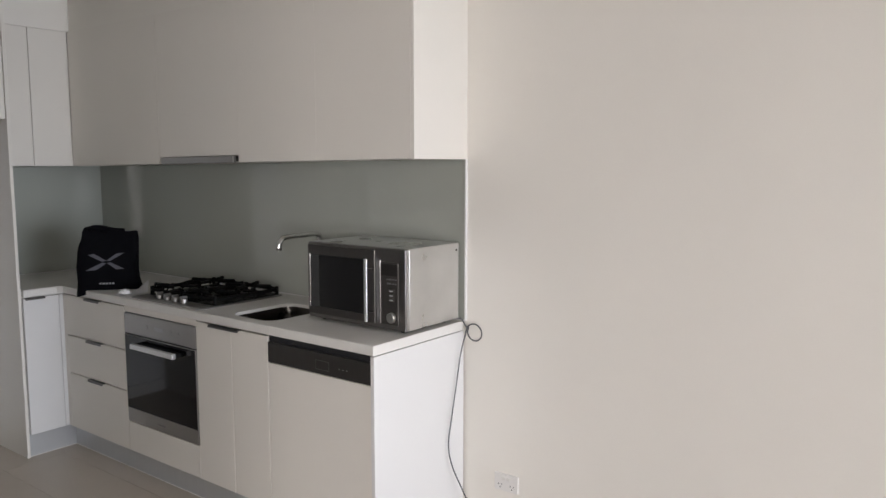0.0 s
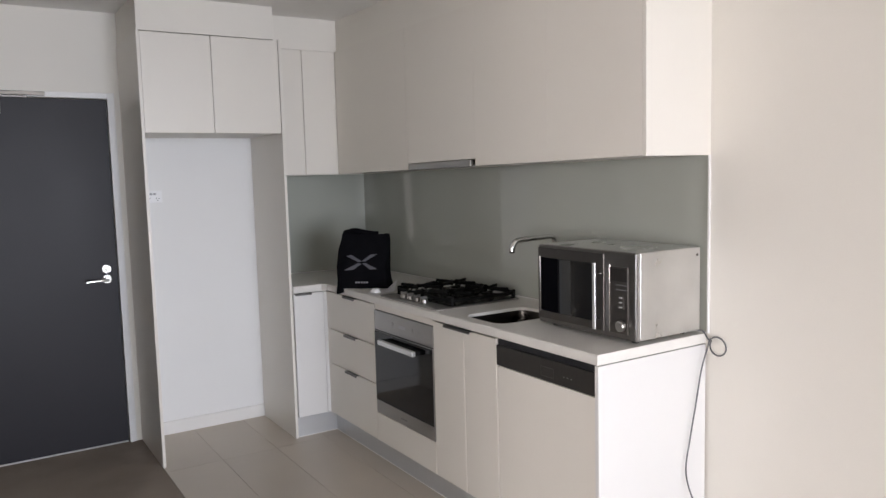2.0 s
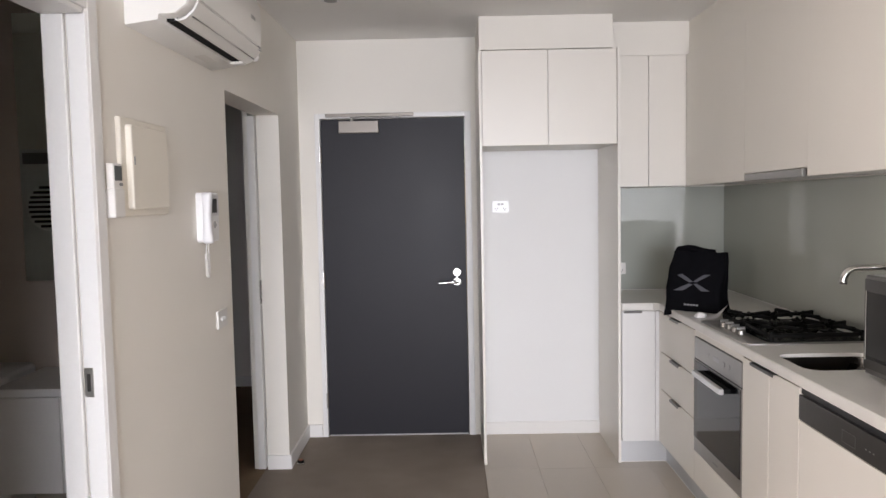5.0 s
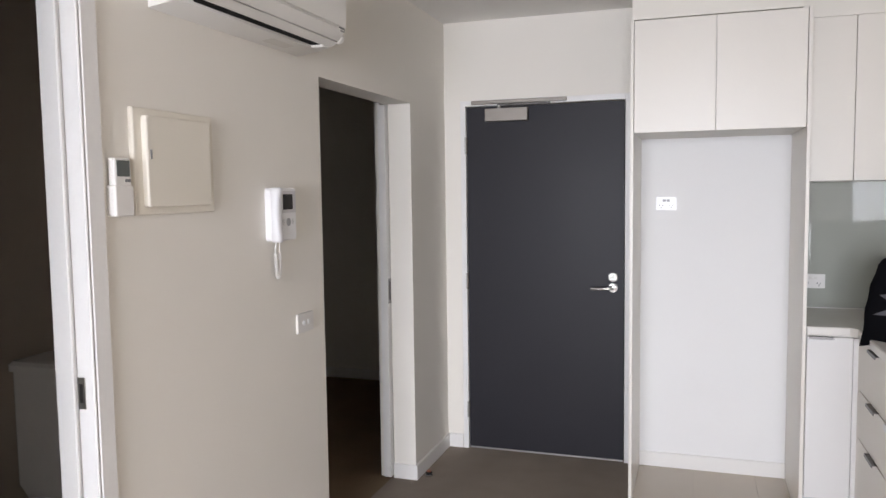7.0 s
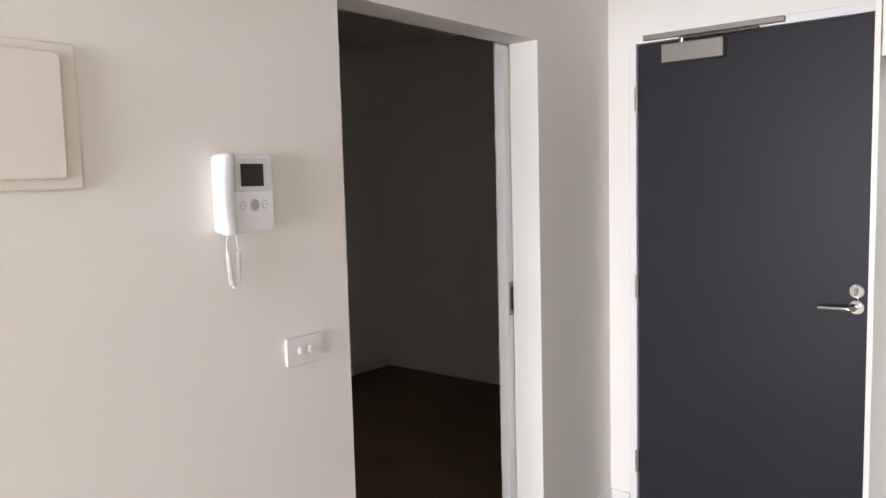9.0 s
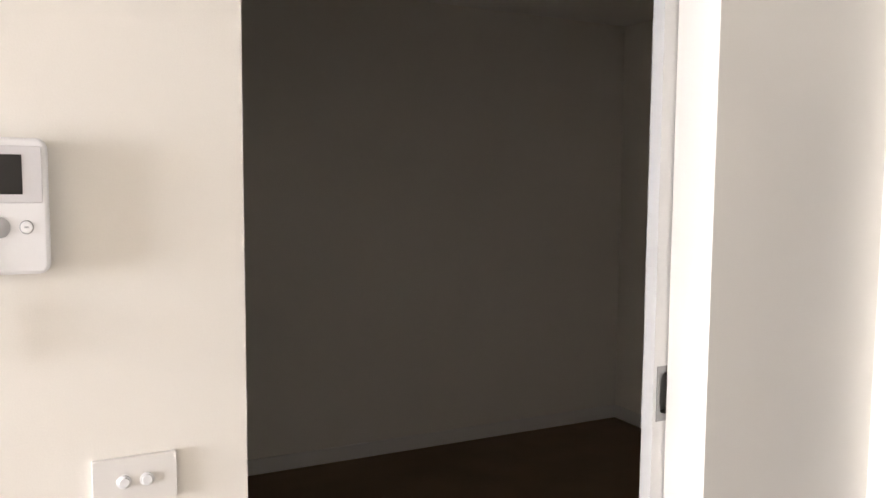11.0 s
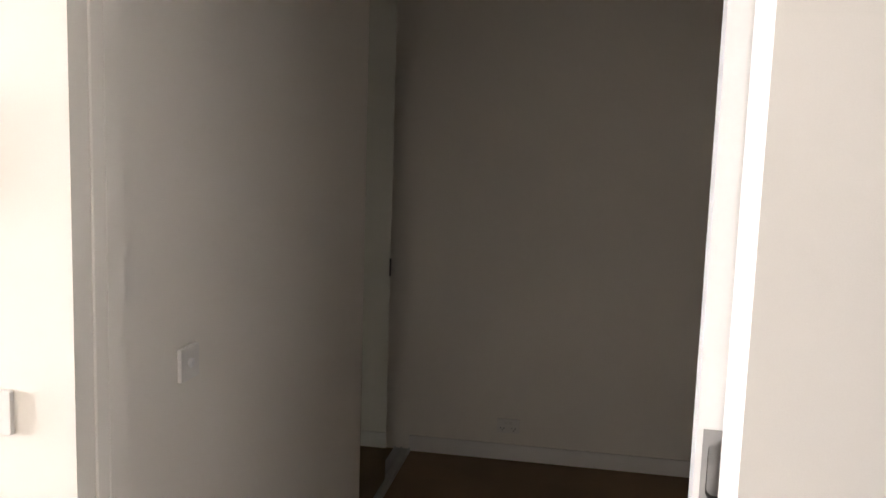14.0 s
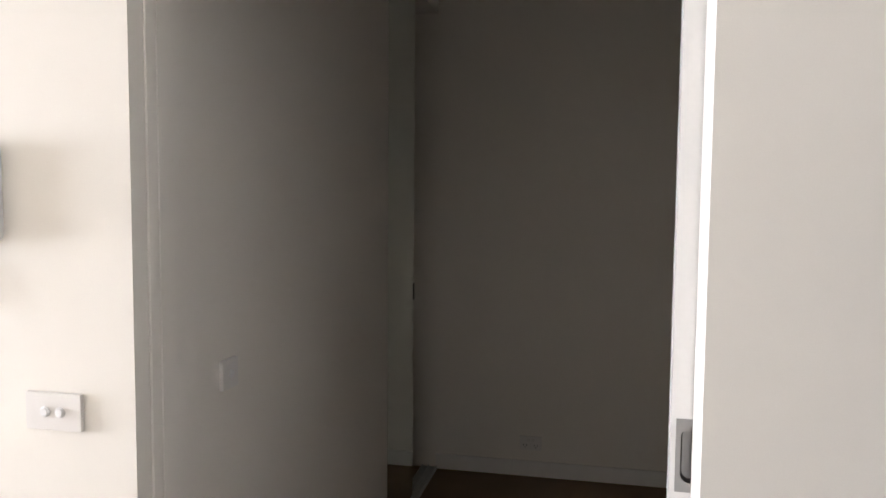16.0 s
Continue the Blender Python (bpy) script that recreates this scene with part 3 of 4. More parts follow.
sink_loop = rrect(SX0, SX1, SY0, SY1, 0.06, 6)
bm = bmesh.new()
slab_with_hole(2.12, 2.55, -2.46, -1.95, sink_loop, BT - 0.014, BT, bm)
for b in ((2.12, 2.55, -2.904, -2.46, BB, BT), (2.12, 2.55, -1.95, -0.62, BB, BT), (2.55, 2.6785, -2.904, -0.0105, BB, BT), (2.12, 2.55, -0.62, -0.0105, BB, BT), (1.905, 2.12, -0.575, -0.0105, BB, BT)):
    box(*b, bev=0, bm=bm)
# eased front edge
for x0, x1, y0, y1 in ((2.104, 2.12, -2.904, -0.62),):
    loft([[(x1, y, BB), (x0 + 0.002, y, BB), (x0, y, BB + 0.003), (x0, y, BT - 0.004), (x0 + 0.004, y, BT), (x1, y, BT)] for y in (y0, y1)], bm)
loft([[(x, -0.575, BB), (x, -0.593, BB), (x, -0.595, BB + 0.003), (x, -0.595, BT - 0.004), (x, -0.591, BT), (x, -0.575, BT)] for x in (1.905, 2.079)], bm)
# small splay in the inner corner
loft([[(2.079, -0.575, z), (2.079, -0.595, z), (2.104, -0.62, z), (2.12, -0.62, z), (2.12, -0.575, z)] for z in (BB, BT)], bm)
bmesh.ops.remove_doubles(bm, verts=bm.verts, dist=0.0002)
tagged(part("worktop", bm, STONE), "white reconstituted stone worktop with sink cut-out", "worktop")

sink = thing("sink", (2.34, -2.123, 0.7298), "undermounted stainless steel kitchen sink bowl", "sink")


def ring_at(inset, z, r):
    return [(x, y, z) for x, y in rrect(SX0 - 0.004 + inset, SX1 + 0.004 - inset, SY0 - 0.004 + inset, SY1 + 0.004 - inset, r, 6)]


down = ((-0.015, 0.0145, 0.07), (0.0, 0.0145, 0.062), (0.004, 0.05, 0.06), (0.012, 0.165, 0.055), (0.03, 0.183, 0.04), (0.06, 0.187, 0.03))
up = ((0.058, 0.190, 0.03), (0.027, 0.187, 0.04), (0.008, 0.168, 0.055), (-0.001, 0.05, 0.062), (-0.015, 0.018, 0.07))
bowl = part("bowl", loft([ring_at(i, BT - d, r_) for i, d, r_ in up + down]), SINKST, sink)
smooth(bowl, 60)
part("waste", smooth(disc((2.34, -2.123, BT - 0.1865), (0, 0, 1), 0.04, 0.004, 24, 0.001)), CHROME, sink, "chrome waste outlet")

tap = thing("kitchen_tap", (2.60, -2.10, BT), "chrome kitchen mixer tap with flat swan spout", "tap")
part("spout", smooth(tube(spline([(2.612, -2.10, BT + 0.02), (2.612, -2.10, 1.10), (2.612, -2.10, 1.225), (2.606, -2.10, 1.252), (2.585, -2.10, 1.262), (2.50, -2.104, 1.262), (2.41, -2.097, 1.258), (2.383, -2.096, 1.25), (2.368, -2.096, 1.232), (2.363, -2.096, 1.208)], 6), 0.0125, 14)), CHROME, tap)
part("base_ring", smooth(disc((2.612, -2.10, BT), (0, 0, 1), 0.026, 0.03, 24, 0.003)), CHROME, tap)
part("lever", smooth(tube([(2.612, -2.125, 1.01), (2.612, -2.15, 1.02), (2.61, -2.20, 1.06)], 0.006, 10)), CHROME, tap)
part("aerator", smooth(disc((2.363, -2.096, 1.212), (0, 0, -1), 0.0125, 0.01, 18, 0.001)), DARKSTEEL, tap)

# ---- base cabinets ----
FX = 2.116   # door faces
BX = 2.134   # carcass faces


def pull(y0, y1, z, parent, axis="y", at=FX):
    """A thin folded metal edge pull."""
    if axis == "y":
        bm = loft([[(at + 0.003, y, z), (at - 0.016, y, z), (at - 0.018, y, z - 0.011), (at - 0.016, y, z - 0.011), (at - 0.0145, y, z - 0.002), (at + 0.003, y, z - 0.002)] for y in (y0, y1)])
    else:
        bm = loft([[(x, at + 0.003, z), (x, at - 0.016, z), (x, at - 0.018, z - 0.011), (x, at - 0.016, z - 0.011), (x, at - 0.0145, z - 0.002), (x, at + 0.003, z - 0.002)] for x in (y0, y1)])
    return part("handle", bm, DARKSTEEL, parent, "dark metal edge pull")


dr = thing("drawer_unit", (2.4, -0.9, 0.13), "cream laminate unit of three kitchen drawers", "cabinet")
part("body", box(BX, 2.66, -1.198, -0.60, 0.131, 0.8876, 0.001), CABEDGE, dr)
for z0, z1 in ((0.131, 0.438), (0.444, 0.6509), (0.6568, 0.8777)):
    d = part("drawer_front", box(FX, BX - 0.001, -1.198, -0.612, z0, z1, 0.0012), CAB, dr)
    pull(-0.985, -0.835, z1 + 0.003, d)
cc = thing("corner_base_cabinet", (2.0, -0.3, 0.13), "cream laminate corner base cabinet with narrow door, cool light put into its colour", "cabinet")
part("body", box(1.906, 2.133, -0.562, -0.012, 0.131, 0.8876, 0.001), CABEDGE, cc)
d = part("cupboard_door", box(1.907, 2.094, -0.580, -0.563, 0.131, 0.8777, 0.0012), CABCOOL, cc)
pull(1.912, 2.015, 0.8807, d, "x", -0.580)
part("filler_strip", box(2.096, 2.133, -0.580, -0.563, 0.131, 0.8777, 0.0012), CABCOOL, cc)
part("filler_strip", box(FX, 2.133, -0.610, -0.5805, 0.131, 0.8777, 0.0012), CAB, cc)

oven_housing = thing("oven_housing", (2.4, -1.5, 0.13), "cream laminate housing around the built-in oven", "cabinet")
part("lower_panel", box(FX, BX - 0.001, -1.799, -1.201, 0.131, 0.286, 0.0012), CAB, oven_housing)
part("top_rail", box(FX + 0.004, BX - 0.001, -1.799, -1.201, 0.8540, 0.8876, 0.001), CAB, oven_housing)
ov = thing("oven", (2.4, -1.5, 0.288), "built-in stainless steel oven with dark glass door", "oven")
part("body", box(BX + 0.001, 2.62, -1.785, -1.215, 0.290, 0.8501, 0.001), GREYPL, ov)
cp = part("control_panel", box(FX - 0.0015, BX, -1.797, -1.203, 0.7475, 0.8501, 0.002), STEELH, ov)
for y in (-1.40, -1.60, -1.66):
    part("knob", smooth(disc((FX - 0.0015, y, 0.7988), (-1, 0, 0), 0.0115, 0.0020, 20, 0.0007)), STEELH, cp, "flat steel control button")
part("clock_display", box(FX - 0.0027, FX - 0.0015, -1.54, -1.47, 0.7890, 0.8086, 0.0003), SWGREY, cp, "pale clock display")
od = part("oven_door", box(FX - 0.0025, BX, -1.797, -1.203, 0.290, 0.7416, 0.002), STEELH, ov)
part("glass", box(FX - 0.0050, FX - 0.0020, -1.793, -1.207, 0.362, 0.7377, 0.001), SMOKED, od, "dark reflective oven glass")
part("vent_slot", box(FX - 0.002, BX, -1.795, -1.205, 0.7421, 0.7470, 0.0005), BLACKPL, od)
part("maker_mark", box(FX - 0.0031, FX - 0.0025, -1.53, -1.47, 0.318, 0.326, 0.0002), GREYPL, od)
hb = part("handle", box(FX - 0.056, FX - 0.034, -1.690, -1.332, 0.6903, 0.7160, 0.004, seg=2), HANDLEM, od, "flat steel bar handle")
# black bar filling the space between handle and glass
part("rear_bar", box(FX - 0.0345, FX - 0.0045, -1.684, -1.338, 0.6925, 0.7140, 0.002), RUBBER, hb, "black bar behind the handle")

sc = thing("sink_cabinet", (2.4, -2.05, 0.13), "cream laminate sink cabinet with two doors", "cabinet")
part("body", multi((BX, 2.66, -1.818, -1.801, 0.131, 0.8876), (BX, 2.66, -2.298, -2.281, 0.131, 0.8876), (BX, 2.66, -2.281, -1.818, 0.131, 0.148), bev=0.001), CABEDGE, sc)
d = part("cupboard_door", box(FX, BX - 0.001, -2.055, -1.802, 0.131, 0.8777, 0.0012), CAB, sc)
part("cupboard_door", box(FX, BX - 0.001, -2.298, -2.058, 0.131, 0.8777, 0.0012), CAB, sc)
pull(-2.125, -1.915, 0.8807, d)

dw = thing("dishwasher", (2.4, -2.59, 0.13), "integrated dishwasher with dark control strip and cream door", "dishwasher")
part("body", box(BX + 0.001, 2.66, -2.880, -2.305, 0.131, 0.8856, 0.001), GREYPL, dw)
part("door_panel", box(FX, BX, -2.882, -2.303, 0.131, 0.7673, 0.0015), CAB, dw)
cs = part("control_strip", box(FX - 0.003, BX, -2.882, -2.303, 0.7712, 0.8560, 0.0015), DARKSTEEL, dw, "dark steel control strip")
part("grip_slot", box(FX + 0.006, BX, -2.882, -2.303, 0.8580, 0.8856, 0.001), BLACKPL, dw)
for y in (-2.72, -2.74, -2.76):
    part("button_mark", box(FX - 0.0036, FX - 0.0029, y - 0.003, y + 0.003, 0.8050, 0.8090, 0.0002), STEEL, cs)
part("display_frame", multi((FX - 0.0038, FX - 0.0030, -2.664, -2.588, 0.8240, 0.8262), (FX - 0.0038, FX - 0.0030, -2.664, -2.588, 0.7880, 0.7902), (FX - 0.0038, FX - 0.0030, -2.664, -2.6618, 0.7902, 0.8240), (FX - 0.0038, FX - 0.0030, -2.5902, -2.588, 0.7902, 0.8240)), FASCIA, cs, "outlined display window")
tagged(part("bench_end_panel", box(FX - 0.006, 2.678, -2.9025, -2.8845, 0, 0.8835, 0.001), CABCOOL), "cream laminate end panel of the bench, cool light put into its colour", "cabinet panel")
structure("kickboard_1", box(2.165, 2.180, -2.884, -0.551, 0.002, 0.1305, 0.001), KICK, "silver grey kickboard under the base cabinets", "kickboard")
structure("kickboard_2", box(1.905, 2.180, -0.5505, -0.535, 0.002, 0.1305, 0.001), KICK, "silver grey kickboard under the corner cabinet", "kickboard")

# ---- gas hob ----
hob = thing("gas_hob", (2.38, -1.53, BT), "stainless gas hob with black cast-iron trivets", "hob")
part("plate", smooth(loft([[(x, y, z) for x, y in rrect(2.128 + i, 2.628 - i, -1.812 + i, -1.248 - i, 0.012, 4)] for i, z in ((0, BT + 0.0005), (0, BT + 0.004), (0.004, BT + 0.008), (0.02, BT + 0.0085))])), STEELH, hob)


def burner(x, y, r):
    b = part("burner", smooth(disc((x, y, BT + 0.0085), (0, 0, 1), r, 0.014, 28, 0.003)), DARKSTEEL, hob)
    part("burner_cap", smooth(disc((x, y, BT + 0.0225), (0, 0, 1), r * 0.82, 0.008, 28, 0.003)), IRON, b, "black enamel burner cap")


def trivet(x0, x1, y0, y1, centres):
    bm = bmesh.new()
    zt, zb = BT + 0.056, BT + 0.034
    loop = rrect(x0, x1, y0, y1, 0.035, 5)
    pts = [(px, py, zb) for px, py in loop]
    tube(pts + pts[:1], 0.0095, 8, bm)
    for c in centres:
        for a in range(8):
            ang = radians(22.5 + 45 * a)
            dx, dy = math.cos(ang), math.sin(ang)
            k = min(((x1 if dx > 0 else x0) - c[0]) / dx, ((y1 if dy > 0 else y0) - c[1]) / dy, 0.135)
            e = (c[0] + dx * k, c[1] + dy * k)
            if a % 2 == 0:
                tube([(*e, zb), (c[0] + dx * k * 0.92, c[1] + dy * k * 0.92, zt), (c[0] + dx * 0.045, c[1] + dy * 0.045, zt - 0.002), (c[0] + dx * 0.03, c[1] + dy * 0.03, zt - 0.010)], 0.0092, 6, bm)
            else:
                tube([(*e, zb), (c[0] + dx * k * 0.8, c[1] + dy * k * 0.8, zb + 0.012), (c[0] + dx * 0.06, c[1] + dy * 0.06, zt - 0.012)], 0.0078, 6, bm)
    for px, py in ((x0 + 0.01, y0 + 0.01), (x1 - 0.01, y0 + 0.01), (x0 + 0.01, y1 - 0.01), (x1 - 0.01, y1 - 0.01)):
        disc((px, py, BT + 0.009), (0, 0, 1), 0.010, 0.040, 8, 0.002, bm)
    smooth(part("trivet", bm, IRON, hob, "black cast-iron pan support"))


# thin black sheet: the dark reflection in the steel plate, put into colour
part("dark_reflection", smooth(loft([[(x, y, z) for x, y in rrect(2.215 + i, 2.622 - i, -1.806 + i, -1.254 - i, 0.03, 6)] for i, z in ((0, BT + 0.0086), (0.003, BT + 0.0100), (0.01, BT + 0.0100))])), HOBDARK, hob, "black sheet painted as the dark reflection in the steel hob")
BURN = [(2.30, -1.385, 0.045), (2.52, -1.385, 0.03), (2.30, -1.675, 0.03), (2.52, -1.675, 0.04)]
for b in BURN:
    burner(*b)
trivet(2.225, 2.615, -1.522, -1.262, [BURN[0][:2], BURN[1][:2]])
trivet(2.225, 2.615, -1.798, -1.538, [BURN[2][:2], BURN[3][:2]])
for k in range(4):
    y = -1.43 - 0.066 * k
    kn = part("knob", smooth(disc((2.175, y, BT + 0.0085), (0, 0, 1), 0.019, 0.022, 20, 0.003)), STEELH, hob, "steel gas control knob")
    part("grip", box(2.157, 2.193, y - 0.0035, y + 0.0035, BT + 0.0305, BT + 0.042, 0.0015), STEELH, kn)

# ---- microwave ----
mw = thing("microwave", (2.48, -2.61, BT), "stainless steel microwave oven with mirrored dark door", "microwave")
MX0, MX1, MY0, MY1, MZ0, MZ1 = 2.305, 2.655, -2.893, -2.352, BT + 0.014, BT + 0.338
part("case", box(MX0 + 0.022, MX1, MY0, MY1, MZ0, MZ1, 0.004, seg=2), STEELC, mw, "brushed stainless case")
part("fascia", box(MX0, MX0 + 0.0215, MY0 + 0.001, MY1 - 0.001, MZ0, MZ1 - 0.001, 0.004, seg=2), FASCIA, mw)
part("bezel_edge", box(MX0 + 0.010, MX0 + 0.0225, MY0 - 0.0010, MY0 + 0.0008, MZ0 + 0.002, MZ1 - 0.003, 0.0006), STEELH, mw)
CY = MY0 + 0.155
mdoor = part("door", box(MX0 - 0.006, MX0 - 0.0005, CY, MY1 - 0.003, MZ0 + 0.018, MZ1 - 0.012, 0.002), DARKSTEEL, mw, "dark steel framed microwave door")
part("window", box(MX0 - 0.0078, MX0 - 0.0055, CY + 0.040, MY1 - 0.022, MZ0 + 0.050, MZ1 - 0.052, 0.0008), BLACKGLASS, mdoor, "black mirrored door glass")
part("frame_strip", box(MX0 - 0.0095, MX0 - 0.0055, MY1 - 0.021, MY1 - 0.016, MZ0 + 0.048, MZ1 - 0.050, 0.0006), CHROME, mdoor)
mh = part("handle", box(MX0 - 0.037, MX0 - 0.029, CY + 0.0165, CY + 0.0315, MZ0 + 0.026, MZ1 - 0.046, 0.0025, seg=2), HANDLEM, mdoor, "upright satin bar handle")
for z in (MZ0 + 0.065, MZ1 - 0.085):
    part("stud", smooth(tube([(MX0 - 0.006, CY + 0.010, z), (MX0 - 0.03, CY + 0.024, z)], 0.004, 8)), CHROME, mh)
ctl = part("control_panel", box(MX0 - 0.0045, MX0 - 0.0005, MY0 + 0.034, CY - 0.030, MZ0 + 0.022, MZ1 - 0.055, 0.001), DARKSTEEL, mw, "dark steel control panel")
part("display", box(MX0 - 0.0055, MX0 - 0.004, MY0 + 0.038, CY - 0.034, MZ1 - 0.108, MZ1 - 0.062, 0.0005), LCD, ctl)
for k in range(2):
    for j in range(4):
        y, z = MY0 + 0.046 + 0.014 * j, MZ1 - 0.122 - 0.017 * k
        part("button_mark", box(MX0 - 0.0053, MX0 - 0.0044, y - 0.0042, y + 0.0042, z - 0.0014, z + 0.0014, 0.0002), SWGREY, ctl)
for k in range(3):
    z = MZ1 - 0.168 - 0.018 * k
    bt = part("button", box(MX0 - 0.0062, MX0 - 0.0044, MY0 + 0.054, MY0 + 0.082, z - 0.007, z + 0.007, 0.0008), DARKSTEEL, ctl)
    part("button_mark", box(MX0 - 0.0068, MX0 - 0.0061, MY0 + 0.061, MY0 + 0.077, z - 0.0018, z + 0.0018, 0.0002), WPRINT, bt)
part("trim_strip", box(MX0 - 0.0062, MX0 - 0.0040, CY - 0.0310, CY - 0.0285, MZ0 + 0.024, MZ1 - 0.050, 0.0004), CHROME, ctl, "bright panel edge strip")
part("dial", smooth(disc((MX0 - 0.0045, MY0 + 0.063, MZ0 + 0.052), (-1, 0, 0), 0.0205, 0.018, 28, 0.003)), STEEL, ctl, "round steel dial")
for x in (MX0 + 0.05, MX1 - 0.05):
    for y in (MY0 + 0.05, MY1 - 0.05):
        part("foot", disc((x, y, BT), (0, 0, 1), 0.014, 0.0145, 14, 0.001), RUBBER, mw)
part("screw", smooth(disc((MX1 - 0.02, MY0 - 0.0002, MZ1 - 0.03), (0, -1, 0), 0.0055, 0.0018, 12, 0.0005)), DARKSTEEL, mw)

# power cord: over the bench end, one loop, then down to the outlet
cord_pts = [(2.64, -2.875, BT + 0.016), (2.662, -2.900, BT + 0.010), (2.668, -2.912, 0.918), (2.670, -2.921, 0.905)]
for k in range(13):
    a = radians(28 - 30 * k)
    cord_pts.append((2.671 - 0.010 * k / 12, -2.966 + 0.038 * math.cos(a), 0.886 + 0.036 * math.sin(a)))
cord_pts += [(2.655, -2.926, 0.868), (2.632, -2.919, 0.79), (2.604, -2.917, 0.66), (2.572, -2.917, 0.53), (2.546, -2.920, 0.42), (2.560, -2.928, 0.33), (2.612, -2.938, 0.22), (2.655, -2.955, 0.12), (2.66, -2.99, 0.04), (2.645, -3.06, 0.008), (2.62, -3.16, 0.010)]
flex = part("power_cord", smooth(tube(spline(cord_pts, 5), 0.0030, 8), 80), CORD, mw, "thin grey power cord looped at the bench end")
part("plug", box(2.60, 2.632, -3.20, -3.16, 0.001, 0.03, 0.005, seg=2), CORD, flex)

# ---- bag ----
bag = thing("tote_bag", (2.22, -0.9, BT), "black fabric tote bag printed with a grey cross", "bag")
F0, F1 = Vector((2.086, -0.80, 0)), Vector((2.322, -1.012, 0))
bu = (F1 - F0).normalized()
bn = Vector((bu.y, -bu.x, 0))
if bn.y > 0:
    bn = -bn
bw = (F1 - F0).length
rings, SHAPE = [], []
for k in range(19):
    f = k / 18
    z = BT + 0.001 + 0.305 * f
    half = bw / 2 * (1.0 - 0.13 * f - 0.03 * math.sin(f * 7))
    dep = 0.15 * (1 - 0.62 * f)
    c = (F0 + F1) / 2 + bu * (-0.008 * math.sin(f * 4) - 0.004 * f) - bn * (0.085 - 0.045 * (1 - f))
    ring = []
    n = 40
    SHAPE.append((c, half, dep))
    for j in range(n):
        a = (j / n * 4) % 4
        s = 2 * (a % 1) - 1
        p, q = [(s, 1), (1, -s), (-s, -1), (-1, s)][int(a)]
        r_ = 1 - 0.06 * (abs(p * q)) ** 6
        p, q = p * r_, q * r_
        w = noise.noise(Vector((p * 2.2, q * 1.7, f * 4.0))) * 0.010 * (0.3 + f)
        ring.append(c + bu * p * (half + w) + bn * (q * dep / 2 + w) + Vector((0, 0, z + (0.010 * noise.noise(Vector((p * 2, q, 3.3))) + 0.006 * p * -1 if k == 18 else 0) - (0.05 * (1 - f) ** 6 * max(0, -p - 0.2) * max(0, q)))))
    rings.append(ring)
inner = [[c_ * 0.93 + sum(rings[18], Vector()) / 40 * 0.07 for c_ in rings[18]], [c_ * 0.9 + sum(rings[14], Vector()) / 40 * 0.1 for c_ in rings[14]]]
smooth(part("body", loft(rings + inner), FABRIC, bag), 60)
top_c = sum(rings[18], Vector()) / 40
hp = [top_c - bu * 0.125 + bn * 0.01 - Vector((0, 0, 0.02)), top_c - bu * 0.12 + bn * 0.012 + Vector((0, 0, 0.012)), top_c - bu * 0.07 + bn * 0.012 + Vector((0, 0, 0.016)), top_c - bu * 0.01 + bn * 0.010 + Vector((0, 0, 0.002)), top_c + bu * 0.05 + bn * 0.008 - Vector((0, 0, 0.004))]
smooth(part("strap", tube(spline(hp, 5), 0.010, 8), FABRIC, bag, "slumped black carrying strap"))
hp2 = [p + Vector((0, 0, 0.006)) - bn * 0.028 + bu * 0.02 for p in hp]
smooth(part("strap", tube(spline(hp2, 5), 0.009, 8), FABRIC, bag, "slumped black carrying strap"))


def on_front(u, z, lift=0.0012):
    """A point on the front cloth: u across from the middle, z above the worktop."""
    f = min(1, max(0, (z - 0.001) / 0.305)) * 18
    k = min(17, int(f))
    def pt(k):
        c, half, dep = SHAPE[k]
        w = noise.noise(Vector((u / half * 2.2, 1.7, k / 18 * 4.0))) * 0.010 * (0.3 + k / 18)
        return c + bu * u + bn * (dep / 2 + w) + Vector((0, 0, BT + 0.001 + 0.305 * k / 18))
    return pt(k).lerp(pt(k + 1), f - k) + bn * (lift + 0.001)


def patch(name, quad, m, label=""):
    bm = bmesh.new()
    n = 6
    (a, b, c, d) = quad
    grid = []
    for i in range(n + 1):
        row = []
        for j in range(3):
            s, t = i / n, j / 2
            u = (a[0] * (1 - s) + b[0] * s) * (1 - t) + (d[0] * (1 - s) + c[0] * s) * t
            z = (a[1] * (1 - s) + b[1] * s) * (1 - t) + (d[1] * (1 - s) + c[1] * s) * t
            row.append(bm.verts.new(on_front(u, z)))
        grid.append(row)
    for i in range(n):
        for j in range(2):
            bm.faces.new((grid[i][j], grid[i + 1][j], grid[i + 1][j + 1], grid[i][j + 1]))
    return part(name, bm, m, bag, label)


Z0 = 0.142
patch("print_bar", ((-0.092, Z0 + 0.040), (-0.062, Z0 + 0.046), (0.004, Z0 + 0.010), (-0.016, Z0 + 0.004)), PRINT, "grey printed stroke")
patch("print_bar", ((0.092, Z0 + 0.050), (0.050, Z0 + 0.046), (0.002, Z0 + 0.010), (0.022, Z0 + 0.008)), PRINT, "grey printed stroke")
patch("print_bar", ((-0.100, Z0 - 0.040), (-0.046, Z0 - 0.038), (0.004, Z0 - 0.004), (-0.018, Z0 + 0.000)), PRINT, "grey printed stroke")
patch("print_bar", ((0.006, Z0 - 0.002), (0.024, Z0 + 0.001), (0.096, Z0 - 0.034), (0.052, Z0 - 0.036)), PRINT, "grey printed stroke")
